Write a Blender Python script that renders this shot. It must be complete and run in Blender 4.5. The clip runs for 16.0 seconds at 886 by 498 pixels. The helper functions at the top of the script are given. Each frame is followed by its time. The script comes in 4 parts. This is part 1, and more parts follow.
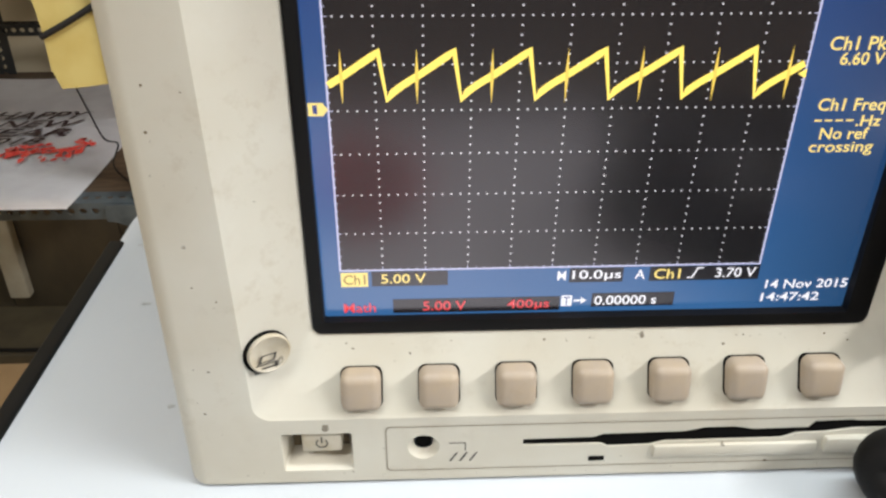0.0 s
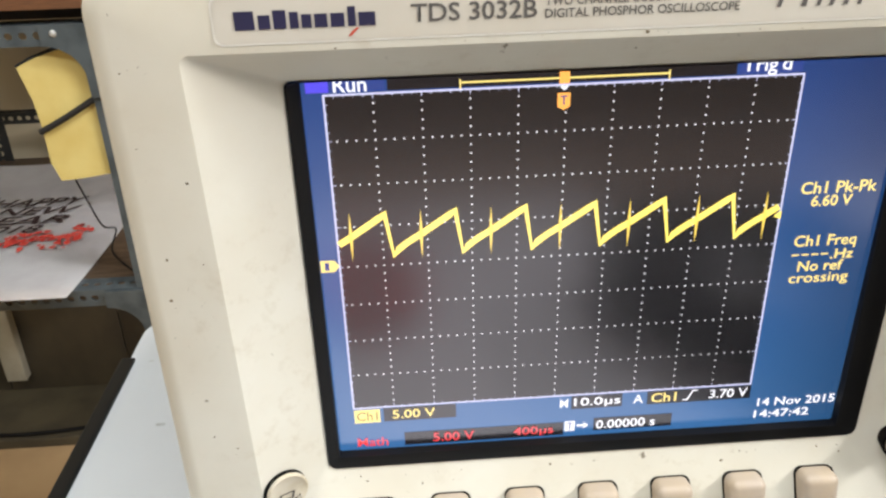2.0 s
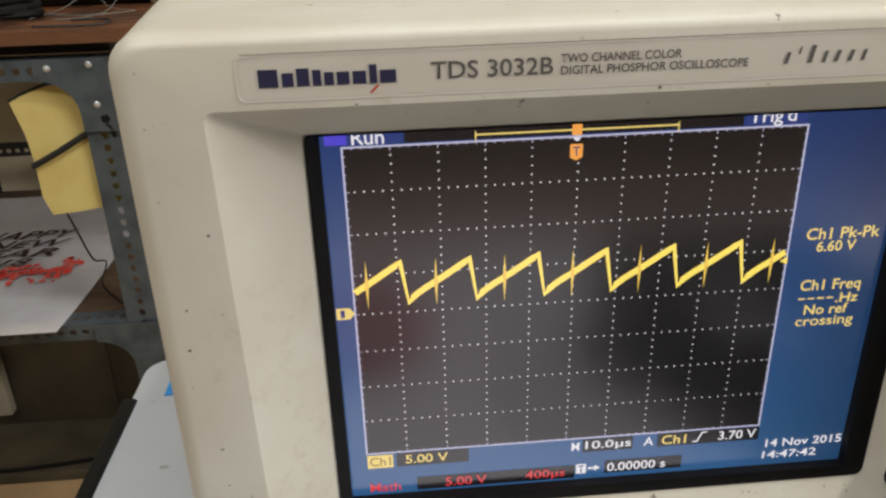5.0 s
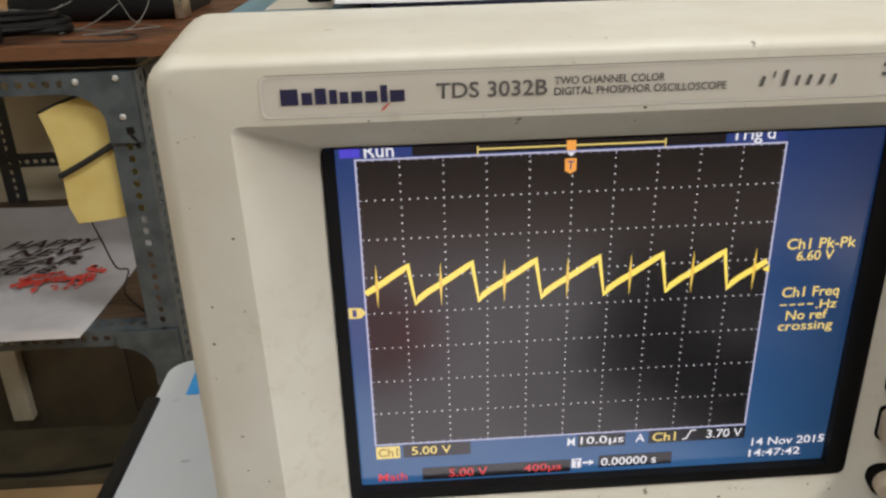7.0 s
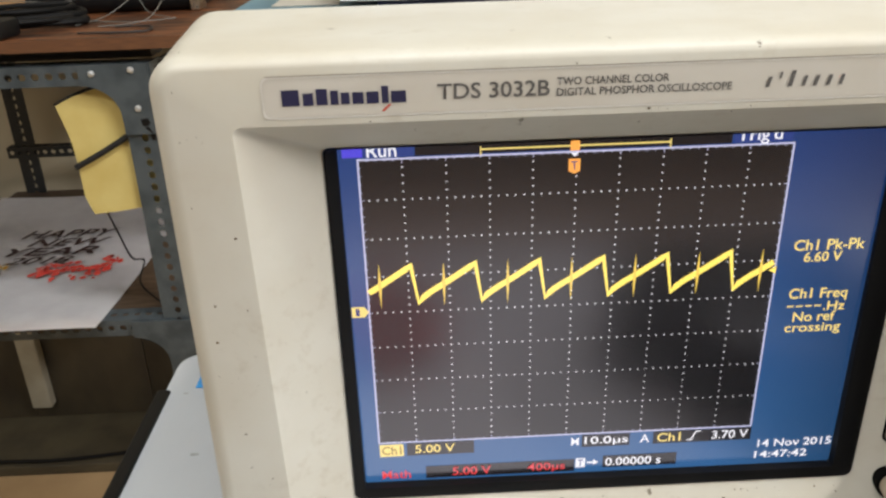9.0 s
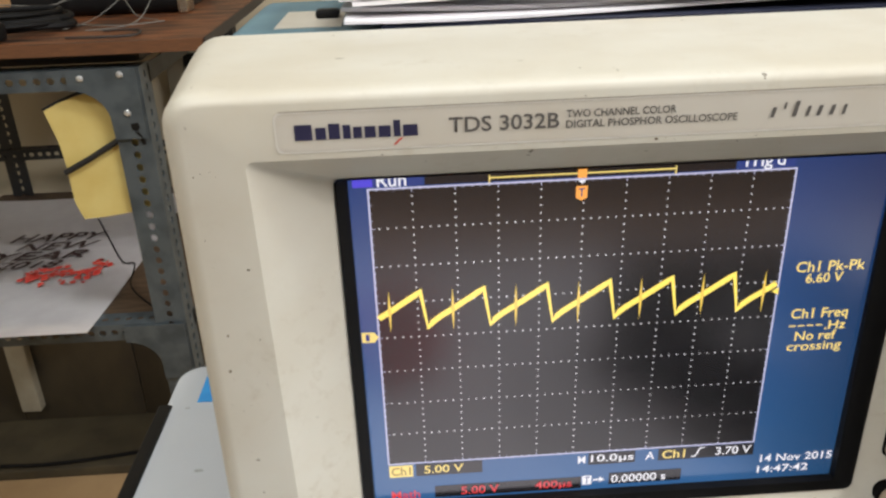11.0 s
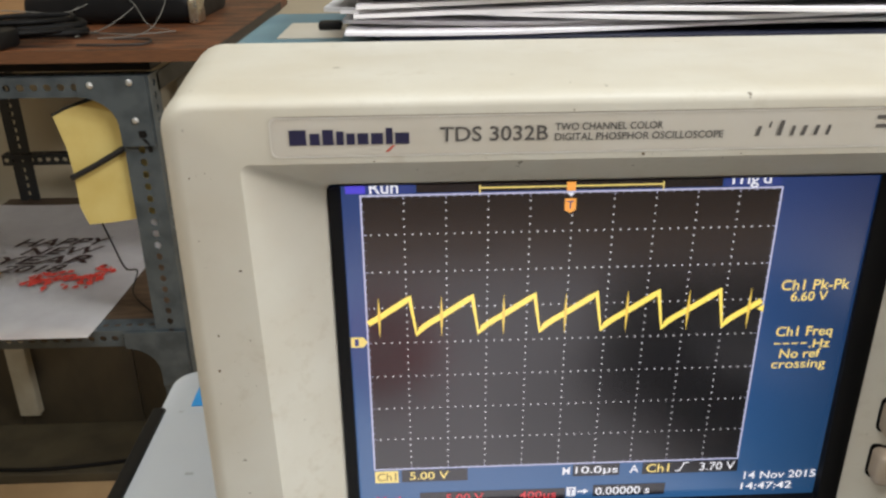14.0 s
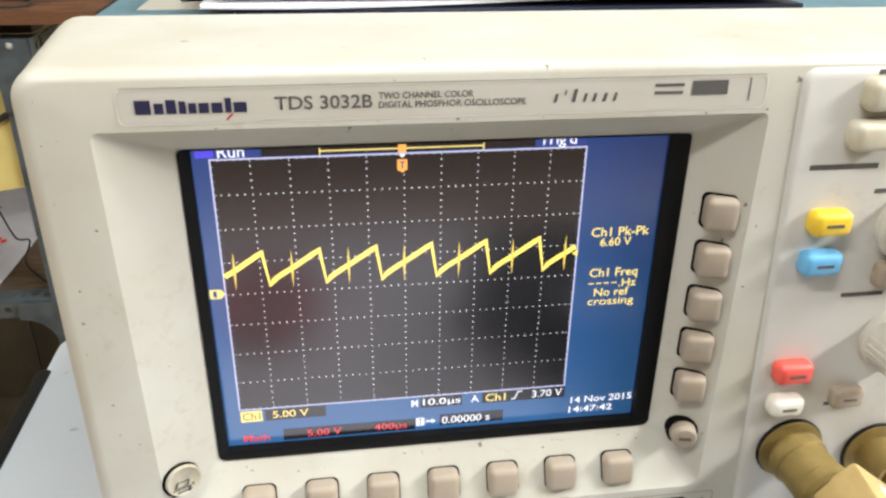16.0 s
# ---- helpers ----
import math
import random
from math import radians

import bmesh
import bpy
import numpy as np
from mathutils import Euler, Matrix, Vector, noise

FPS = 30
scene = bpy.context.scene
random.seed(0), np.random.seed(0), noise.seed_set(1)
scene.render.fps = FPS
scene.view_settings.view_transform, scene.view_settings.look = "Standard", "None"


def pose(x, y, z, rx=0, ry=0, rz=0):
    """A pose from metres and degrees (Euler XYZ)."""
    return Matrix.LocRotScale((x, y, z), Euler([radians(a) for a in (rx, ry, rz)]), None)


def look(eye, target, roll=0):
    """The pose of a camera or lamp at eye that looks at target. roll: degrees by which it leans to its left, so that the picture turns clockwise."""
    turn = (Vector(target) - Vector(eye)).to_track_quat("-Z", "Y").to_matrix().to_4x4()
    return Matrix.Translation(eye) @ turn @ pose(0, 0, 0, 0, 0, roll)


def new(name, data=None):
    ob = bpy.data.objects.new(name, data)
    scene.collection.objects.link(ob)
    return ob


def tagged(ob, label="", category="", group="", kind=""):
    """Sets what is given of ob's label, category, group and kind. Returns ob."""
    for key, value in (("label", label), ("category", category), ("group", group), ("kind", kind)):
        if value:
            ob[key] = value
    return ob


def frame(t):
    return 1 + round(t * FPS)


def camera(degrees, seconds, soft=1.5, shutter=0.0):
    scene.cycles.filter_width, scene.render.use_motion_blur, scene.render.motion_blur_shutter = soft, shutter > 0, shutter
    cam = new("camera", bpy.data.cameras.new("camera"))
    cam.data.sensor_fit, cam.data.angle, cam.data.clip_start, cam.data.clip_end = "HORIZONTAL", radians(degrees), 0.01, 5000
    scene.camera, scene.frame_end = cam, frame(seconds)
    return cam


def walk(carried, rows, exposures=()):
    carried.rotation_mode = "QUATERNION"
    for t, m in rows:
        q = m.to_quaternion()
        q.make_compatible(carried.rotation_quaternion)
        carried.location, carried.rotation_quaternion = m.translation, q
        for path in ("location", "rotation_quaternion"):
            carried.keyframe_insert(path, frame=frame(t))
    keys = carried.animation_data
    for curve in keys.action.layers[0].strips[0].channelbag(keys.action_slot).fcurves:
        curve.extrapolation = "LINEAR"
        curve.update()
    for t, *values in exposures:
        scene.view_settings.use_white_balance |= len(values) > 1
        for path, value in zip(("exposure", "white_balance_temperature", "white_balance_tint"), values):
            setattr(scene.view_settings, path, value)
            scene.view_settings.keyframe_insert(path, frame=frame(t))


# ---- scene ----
cam = camera(58.65, 16.0, soft=2.5)
PATH = [
    (0, (0.01853, -0.16404, 0.91115), (0.08655, 1.56320, -0.09484), 0.141),
    (0.5, (0.02055, -0.16179, 0.92004), (0.07763, 1.59346, -0.03697), -1.117),
    (1, (0.01742, -0.16180, 0.92744), (0.10702, 1.61607, 0.01578), -1.601),
    (1.5, (0.01827, -0.16369, 0.93044), (0.09273, 1.62800, 0.04483), -1.956),
    (2, (0.01606, -0.16435, 0.93505), (0.10467, 1.62791, 0.05189), -1.869),
    (2.5, (0.01628, -0.16511, 0.93665), (0.10468, 1.63455, 0.06866), -1.997),
    (3, (0.01498, -0.16603, 0.93666), (0.10878, 1.63762, 0.07756), -1.888),
    (3.5, (0.01444, -0.16590, 0.94047), (0.11007, 1.64351, 0.09379), -2.251),
    (4, (0.01223, -0.16704, 0.94142), (0.11900, 1.64505, 0.10183), -2.089),
    (4.5, (0.01272, -0.16659, 0.94088), (0.11593, 1.64986, 0.11032), -2.047),
    (5, (0.00985, -0.16433, 0.94053), (0.13511, 1.65513, 0.11964), -1.739),
    (7.5, (0.01207, -0.18169, 0.94523), (0.08478, 1.65725, 0.16227), -1.408),
    (8, (0.01162, -0.18197, 0.94290), (0.07623, 1.65819, 0.16210), -1.094),
    (8.5, (0.01445, -0.17956, 0.94337), (0.05901, 1.65799, 0.15507), -1.450),
    (9, (0.01518, -0.17811, 0.94674), (0.05806, 1.64994, 0.13656), -1.895),
    (11.5, (0.00952, -0.17668, 0.95604), (0.08875, 1.64405, 0.13222), -1.973),
    (12, (0.00956, -0.17755, 0.95709), (0.09109, 1.64529, 0.13816), -1.805),
    (12.5, (0.00975, -0.17770, 0.95741), (0.09076, 1.64607, 0.14054), -1.628),
    (13, (0.01064, -0.17725, 0.95673), (0.08643, 1.64961, 0.14629), -1.528),
    (13.5, (0.00685, -0.17754, 0.96025), (0.10437, 1.64446, 0.14123), -1.370),
    (14, (0.01352, -0.18088, 0.95410), (0.07801, 1.65836, 0.17114), -0.579),
    (14.5, (0.02419, -0.18377, 0.94707), (0.10063, 1.66172, 0.18007), 0.147),
    (15, (0.03715, -0.18424, 0.94593), (0.15184, 1.65038, 0.15789), 0.345),
    (15.5, (0.03894, -0.18660, 0.94555), (0.22022, 1.63250, 0.13438), 1.205),
    (16, (0.03167, -0.20479, 0.96166), (0.30289, 1.57613, 0.09289), 0.773),
]
EXPOSURES = ((0, 0.16, 6470, 10), (1, 0.42, 6450, 10), (2, 0.46, 6450, 10), (3, 0.46, 6450, 10), (3.5, 0.36, 6480, 10), (4, 0.0, 6580, 10), (4.5, -0.18, 6620, 11),
             (5, -0.33, 6640, 11), (7.5, -0.22, 6580, 11), (8.5, -0.03, 6540, 11), (9, 0.02, 6520, 11), (11.5, -0.07, 6540, 11), (12.5, -0.24, 6540, 11), (13.5, -0.18, 6520, 11),
             (14, -0.15, 6500, 10), (14.5, -0.25, 6500, 10), (15, 0.02, 6480, 9), (15.5, 0.15, 6400, 9), (16, 0.32, 6340, 9))
walk(cam, [(t, look(eye, target, roll)) for t, eye, target, roll in PATH], EXPOSURES)

# ---- world and lights ----
world = bpy.data.worlds.new("world")
scene.world = world
world.use_nodes = True
world.node_tree.nodes["Background"].inputs[0].default_value = (0.75, 0.82, 0.9, 1)
world.node_tree.nodes["Background"].inputs[1].default_value = 0.05


def tube_lamp(name, at, target, power, length, width, colour):
    data = bpy.data.lights.new(name, "AREA")
    data.shape, data.size, data.size_y = "RECTANGLE", length, width
    data.energy, data.color = power, colour
    ob = new(name, data)
    ob.matrix_world = look(at, target)
    return ob


tube_lamp("wall_tube_light", (1.72, -0.62, 1.94), (0.05, 0.0, 0.85), 49, 1.1, 0.10, (0.99, 0.985, 0.985))
tube_lamp("ceiling_tube_light", (0.35, -0.22, 2.55), (0.35, -0.22, 0.0), 18, 1.2, 0.14, (0.89, 0.975, 1.0))
# fill lamp added out of view to brighten the rack, poster and floor
tube_lamp("added_fill_light", (-0.95, -1.05, 2.55), (-0.95, -1.0, 0.0), 28, 1.2, 0.14, (0.98, 0.99, 1.0))


# ---- materials ----
def lin(r, g, b):
    return tuple((c / 255 / 12.92) if c / 255 <= 0.04045 else ((c / 255 + 0.055) / 1.055) ** 2.4 for c in (r, g, b)) + (1,)


def material(name, colour, rough=0.5, metal=0.0, other=None, scale=40.0, amount=0.5, bump=0.0, bump_scale=400.0,
             speck=None, speck_scale=90.0, speck_size=0.06, spec=0.5, stretch=None, coat=0.0, smear=None, smear_scale=170.0):
    m = bpy.data.materials.new(name)
    m.use_nodes = True
    nt = m.node_tree
    b = nt.nodes["Principled BSDF"]
    b.inputs["Roughness"].default_value = rough
    b.inputs["Metallic"].default_value = metal
    b.inputs["Specular IOR Level"].default_value = spec
    b.inputs["Coat Weight"].default_value = coat
    geo = nt.nodes.new("ShaderNodeNewGeometry")
    mp = nt.nodes.new("ShaderNodeMapping")
    if stretch:
        mp.inputs["Scale"].default_value = stretch
    nt.links.new(geo.outputs["Position"], mp.inputs[0])
    n1 = nt.nodes.new("ShaderNodeTexNoise")
    n1.inputs["Scale"].default_value = scale
    n1.inputs["Detail"].default_value = 6
    nt.links.new(mp.outputs[0], n1.inputs["Vector"])
    ramp = nt.nodes.new("ShaderNodeValToRGB")
    ramp.color_ramp.elements[0].position, ramp.color_ramp.elements[1].position = 0.38, 0.66
    ramp.color_ramp.elements[0].color = (0, 0, 0, 1)
    ramp.color_ramp.elements[1].color = (amount, amount, amount, 1)
    nt.links.new(n1.outputs[0], ramp.inputs[0])
    mix = nt.nodes.new("ShaderNodeMix")
    mix.data_type = "RGBA"
    mix.inputs[6].default_value = colour
    mix.inputs[7].default_value = other or tuple(c * 0.75 for c in colour[:3]) + (1,)
    nt.links.new(ramp.outputs[0], mix.inputs[0])
    out = mix.outputs[2]
    if speck:
        vo = nt.nodes.new("ShaderNodeTexVoronoi")
        vo.inputs["Scale"].default_value = speck_scale
        warp = nt.nodes.new("ShaderNodeTexNoise")
        warp.inputs["Scale"].default_value = speck_scale * 4
        nt.links.new(mp.outputs[0], warp.inputs["Vector"])
        add = nt.nodes.new("ShaderNodeVectorMath")
        add.operation = "MULTIPLY_ADD"
        add.inputs[1].default_value = (0.0028, 0.0028, 0.0028)
        nt.links.new(warp.outputs[1], add.inputs[0])
        nt.links.new(mp.outputs[0], add.inputs[2])
        nt.links.new(add.outputs[0], vo.inputs["Vector"])
        sep = nt.nodes.new("ShaderNodeSeparateColor")
        nt.links.new(vo.outputs["Color"], sep.inputs[0])
        lim = nt.nodes.new("ShaderNodeMath")
        lim.operation = "MULTIPLY"
        lim.inputs[1].default_value = speck_size * 2
        pw = nt.nodes.new("ShaderNodeMath")
        pw.operation = "POWER"
        pw.inputs[1].default_value = 6
        nt.links.new(sep.outputs[0], pw.inputs[0])
        patch = nt.nodes.new("ShaderNodeTexNoise")
        patch.inputs["Scale"].default_value = 38
        nt.links.new(geo.outputs["Position"], patch.inputs["Vector"])
        where = nt.nodes.new("ShaderNodeMapRange")
        where.inputs[1].default_value, where.inputs[2].default_value = 0.45, 0.68
        nt.links.new(patch.outputs[0], where.inputs[0])
        both = nt.nodes.new("ShaderNodeMath")
        both.operation = "MULTIPLY"
        nt.links.new(pw.outputs[0], both.inputs[0])
        nt.links.new(where.outputs[0], both.inputs[1])
        nt.links.new(both.outputs[0], lim.inputs[0])
        less = nt.nodes.new("ShaderNodeMath")
        less.operation = "LESS_THAN"
        nt.links.new(vo.outputs["Distance"], less.inputs[0])
        nt.links.new(lim.outputs[0], less.inputs[1])
        half = nt.nodes.new("ShaderNodeMath")
        half.operation = "MULTIPLY"
        half.inputs[1].default_value = 0.8
        nt.links.new(less.outputs[0], half.inputs[0])
        mix2 = nt.nodes.new("ShaderNodeMix")
        mix2.data_type = "RGBA"
        mix2.inputs[7].default_value = speck
        nt.links.new(half.outputs[0], mix2.inputs[0])
        nt.links.new(out, mix2.inputs[6])
        out = mix2.outputs[2]
    if smear:
        n3 = nt.nodes.new("ShaderNodeTexNoise")
        n3.inputs["Scale"].default_value = smear_scale
        n3.inputs["Detail"].default_value = 9
        n3.inputs["Roughness"].default_value = 0.72
        nt.links.new(mp.outputs[0], n3.inputs["Vector"])
        band = nt.nodes.new("ShaderNodeMapRange")
        band.inputs[1].default_value, band.inputs[2].default_value = 0.53, 0.70
        band.inputs[4].default_value = 0.34
        nt.links.new(n3.outputs[0], band.inputs[0])
        wide = nt.nodes.new("ShaderNodeTexNoise")
        wide.inputs["Scale"].default_value = smear_scale * 0.16
        wide.inputs["Detail"].default_value = 4
        nt.links.new(mp.outputs[0], wide.inputs["Vector"])
        spread = nt.nodes.new("ShaderNodeMapRange")
        spread.inputs[1].default_value, spread.inputs[2].default_value = 0.44, 0.70
        nt.links.new(wide.outputs[0], spread.inputs[0])
        worn = nt.nodes.new("ShaderNodeMath")
        worn.operation = "MULTIPLY"
        nt.links.new(band.outputs[0], worn.inputs[0])
        nt.links.new(spread.outputs[0], worn.inputs[1])
        mix3 = nt.nodes.new("ShaderNodeMix")
        mix3.data_type = "RGBA"
        mix3.inputs[7].default_value = smear
        nt.links.new(worn.outputs[0], mix3.inputs[0])
        nt.links.new(out, mix3.inputs[6])
        out = mix3.outputs[2]
    nt.links.new(out, b.inputs["Base Color"])
    rr_ = nt.nodes.new("ShaderNodeMapRange")
    rr_.inputs[3].default_value, rr_.inputs[4].default_value = max(0.02, rough - 0.08), min(1, rough + 0.1)
    nt.links.new(n1.outputs[0], rr_.inputs[0])
    nt.links.new(rr_.outputs[0], b.inputs["Roughness"])
    if bump:
        n2 = nt.nodes.new("ShaderNodeTexNoise")
        n2.inputs["Scale"].default_value = bump_scale
        n2.inputs["Detail"].default_value = 3
        nt.links.new(mp.outputs[0], n2.inputs["Vector"])
        bp = nt.nodes.new("ShaderNodeBump")
        bp.inputs["Strength"].default_value = bump
        bp.inputs["Distance"].default_value = 0.3 / bump_scale
        nt.links.new(n2.outputs[0], bp.inputs["Height"])
        nt.links.new(bp.outputs[0], b.inputs["Normal"])
    return m


def lit_pixels(name, colour, strength=1.0, top=None):
    """Liquid crystal behind a satin cover: gives off its own light and mirrors the room softly; top puts viewing-angle
    dimming into the emission.
    """
    m = bpy.data.materials.new(name)
    m.use_nodes = True
    nt = m.node_tree
    b = nt.nodes["Principled BSDF"]
    b.inputs["Base Color"].default_value = (0.012, 0.012, 0.013, 1)
    b.inputs["Roughness"].default_value = SCREEN_ROUGH
    b.inputs["IOR"].default_value = 2.35
    b.inputs["Specular Tint"].default_value = (1.0, 0.88, 0.9, 1)
    b.inputs["Emission Strength"].default_value = strength
    if top:
        geo = nt.nodes.new("ShaderNodeNewGeometry")
        sep = nt.nodes.new("ShaderNodeSeparateXYZ")
        nt.links.new(geo.outputs["Position"], sep.inputs[0])
        rng = nt.nodes.new("ShaderNodeMapRange")
        rng.inputs[1].default_value, rng.inputs[2].default_value = 0.79, 0.90
        nt.links.new(sep.outputs[2], rng.inputs[0])
        mix = nt.nodes.new("ShaderNodeMix")
        mix.data_type = "RGBA"
        mix.inputs[6].default_value, mix.inputs[7].default_value = colour, top
        nt.links.new(rng.outputs[0], mix.inputs[0])
        nt.links.new(mix.outputs[2], b.inputs["Emission Color"])
        # viewing-angle fade towards the right, fixed into the emission strength
        side = nt.nodes.new("ShaderNodeMapRange")
        side.inputs[1].default_value, side.inputs[2].default_value = 0.095, 0.130
        side.inputs[3].default_value, side.inputs[4].default_value = strength, strength * 0.5
        nt.links.new(sep.outputs[0], side.inputs[0])
        nt.links.new(side.outputs[0], b.inputs["Emission Strength"])
    else:
        b.inputs["Emission Color"].default_value = colour
    return m


SCREEN_ROUGH = 0.21
DIRT = lin(92, 80, 62)
M_CASE = material("warm_grey_plastic", lin(199, 195, 182), 0.42, other=lin(186, 178, 160), scale=24, amount=0.7, bump=0.12, bump_scale=2600, speck=DIRT, speck_scale=260, speck_size=0.17, smear=lin(146, 126, 94))
M_PANEL = material("pale_grey_plastic", lin(212, 208, 199), 0.42, other=lin(204, 198, 186), scale=30, amount=0.5, bump=0.1, bump_scale=2600, speck=DIRT, speck_scale=260, speck_size=0.12, smear=lin(160, 142, 112))
M_LABEL = material("printed_label_plastic", lin(196, 190, 178), 0.4, other=lin(184, 175, 157), scale=60, amount=0.4)
M_LINE = material("seam_and_shadow_line", lin(140, 130, 112), 0.7, scale=300)
M_TAUPE = material("taupe_rubber", lin(160, 146, 130), 0.5, smear=lin(128, 104, 66), smear_scale=260, other=lin(168, 150, 126), scale=160, amount=0.7, bump=0.1, bump_scale=3000)
M_CREAM = material("cream_button", lin(205, 198, 180), 0.45, other=lin(190, 176, 140), scale=150, amount=0.6)
M_BUTTON = material("dished_button", lin(188, 180, 163), 0.45, other=lin(166, 150, 118), scale=150, amount=0.7, smear=lin(112, 94, 66), smear_scale=300)
M_GRIME = material("brown_grime", lin(112, 94, 66), 0.8, other=lin(66, 54, 38), scale=260, amount=1.0)
M_DARKINK = material("dark_print", lin(52, 48, 44), 0.55, scale=200)
# near-black colour carries the unlit depth of slots, sockets and gaps
M_HOLE = material("gap_depth_black", lin(9, 8, 7), 0.95, scale=200, spec=0.1)
M_BLACK = material("black_plastic", lin(11, 11, 12), 0.5, spec=0.3, other=lin(20, 19, 19), scale=60)
M_FRAME = material("black_gloss_frame", lin(8, 7, 7), 0.5, spec=0.22, other=lin(16, 13, 11), scale=60)
M_TEAL = material("blue_grey_paint", lin(88, 122, 134), 0.5, other=lin(74, 104, 118), scale=35, amount=0.6, bump=0.1, bump_scale=2000, speck=DIRT, speck_scale=60, speck_size=0.04)
M_YELLOW = material("yellow_button", lin(238, 200, 52), 0.4, scale=200, other=lin(225, 180, 50))
M_BLUE = material("pale_blue_button", lin(112, 180, 222), 0.4, scale=200, other=lin(98, 166, 210))
M_RED = material("coral_red_button", lin(235, 92, 78), 0.4, scale=200, other=lin(220, 80, 70))
M_WHITE = material("white_button", lin(236, 232, 220), 0.4, scale=200, other=lin(222, 212, 190))
M_KNOB = material("light_knob_plastic", lin(212, 208, 198), 0.4, scale=120, other=lin(196, 188, 174))
M_BRASS = material("tarnished_brass", lin(150, 128, 74), 0.42, 0.35, other=lin(118, 96, 50), scale=160, bump=0.2, bump_scale=1500)
M_TAN = material("tan_adapter_plastic", lin(198, 170, 112), 0.45, other=lin(176, 146, 92), scale=120, amount=0.7)
M_STEEL = material("nickel_metal", lin(190, 180, 160), 0.28, 0.9, scale=200, other=lin(150, 130, 100))
M_ORANGE = material("amber_insulator", lin(190, 116, 40), 0.4, scale=200)
M_NAVY = material("navy_print", lin(36, 34, 66), 0.5, scale=200)
M_GREYINK = material("grey_print", lin(90, 86, 82), 0.55, scale=200)
M_REDINK = material("red_print", lin(196, 70, 50), 0.5, scale=200)
M_DESK = material("white_laminate", lin(194, 199, 204), 0.22, other=lin(184, 188, 193), scale=9, amount=0.6, bump=0.03, bump_scale=300, speck=lin(120, 115, 108), speck_scale=22, speck_size=0.035)
M_SMUDGE = material("grey_smudge", lin(152, 154, 154), 0.5, other=lin(176, 180, 182), scale=500, amount=1.0)
M_STICKER = material("blue_tape", lin(40, 140, 210), 0.45, other=lin(60, 160, 222), scale=160)
M_GALV = material("grey_rack_paint", lin(80, 88, 92), 0.45, 0.25, other=lin(56, 63, 67), scale=45, amount=0.8, bump=0.15, bump_scale=700, speck=lin(50, 50, 50), speck_scale=90, speck_size=0.05)
# darker tone for the back posts, back rails and side rails
M_RACKDARK = material("dark_rack_tone", lin(38, 40, 42), 0.5, 0.2, other=lin(26, 27, 28), scale=45)
M_BOLT = material("bright_zinc_bolt", lin(214, 214, 210), 0.3, 0.6, scale=300)
M_WOOD = material("red_brown_veneer", lin(116, 68, 36), 0.5, other=lin(22, 13, 8), scale=13, amount=1.0, bump=0.2, bump_scale=160, stretch=(1.5, 7, 7), speck=lin(34, 22, 15), speck_scale=25, speck_size=0.1)
M_WOODEDGE = material("raw_ply_edge", lin(104, 66, 36), 0.7, other=lin(76, 46, 25), scale=60, amount=0.9, stretch=(1, 1, 30))
M_BLACKEDGE = material("dark_board_edge", lin(36, 32, 30), 0.6, other=lin(54, 44, 36), scale=60)
M_SHELF = material("dark_shelf_board", lin(84, 66, 48), 0.6, other=lin(58, 44, 32), scale=20, amount=0.9, stretch=(2, 12, 12), bump=0.1, bump_scale=200)
M_PAPER = material("white_paper", lin(240, 238, 240), 0.8, other=lin(220, 216, 220), scale=25, amount=0.5, bump=0.05, bump_scale=120)
M_PAPERGREY = material("grey_paper_edge", lin(214, 212, 214), 0.85, other=lin(150, 150, 150), scale=90, amount=0.8, stretch=(1, 1, 40))
M_CARD = material("light_board", lin(168, 128, 84), 0.7, other=lin(140, 102, 62), scale=16, amount=0.8, stretch=(2, 10, 10))
M_NOTE = material("yellow_paper_cover", lin(198, 180, 112), 0.7, other=lin(184, 160, 88), scale=24, amount=0.7, bump=0.06, bump_scale=160)
M_BAND = material("black_elastic", lin(18, 16, 16), 0.7, scale=200)
M_INK = material("black_ink", lin(50, 30, 30), 0.7, scale=200)
M_INKRED = material("red_ink", lin(206, 50, 44), 0.7, other=lin(226, 96, 80), scale=180, amount=0.9)
M_INKGOLD = material("gold_ink", lin(214, 164, 60), 0.7, scale=180)
M_WALL = material("wall_paint", lin(176, 166, 144), 0.85, other=lin(156, 146, 124), scale=3, amount=0.7, bump=0.1, bump_scale=90, speck=lin(150, 136, 112), speck_scale=7, speck_size=0.1)
# unseen south wall, coloured dark so that the screen mirrors less light
M_SOUTH = material("dark_reflected_wall", lin(88, 84, 80), 0.85, other=lin(74, 70, 66), scale=3, amount=0.7, bump=0.1, bump_scale=90)
M_CEIL = material("ceiling_paint", lin(206, 203, 196), 0.9, scale=2, amount=0.4)
M_FLOOR = material("tan_floor_tile", lin(190, 160, 120), 0.42, other=lin(162, 134, 98), scale=6, amount=0.8, bump=0.05, bump_scale=120)
M_GROUT = material("floor_grout", lin(96, 84, 68), 0.9, scale=60)
M_TRUNK = material("grey_trunking", lin(120, 114, 98), 0.7, scale=30)
M_BATTEN = material("pale_batten", lin(158, 152, 134), 0.7, other=lin(138, 130, 112), scale=30)
M_CABLE = material("black_cable", lin(9, 8, 8), 0.6, scale=100, spec=0.25)
M_GREYWIRE = material("grey_wire", lin(112, 110, 104), 0.5, scale=100)
M_TUBE = bpy.data.materials.new("lit_tube")
M_TUBE.use_nodes = True
M_TUBE.node_tree.nodes["Principled BSDF"].inputs["Emission Color"].default_value = (1, 0.97, 0.9, 1)
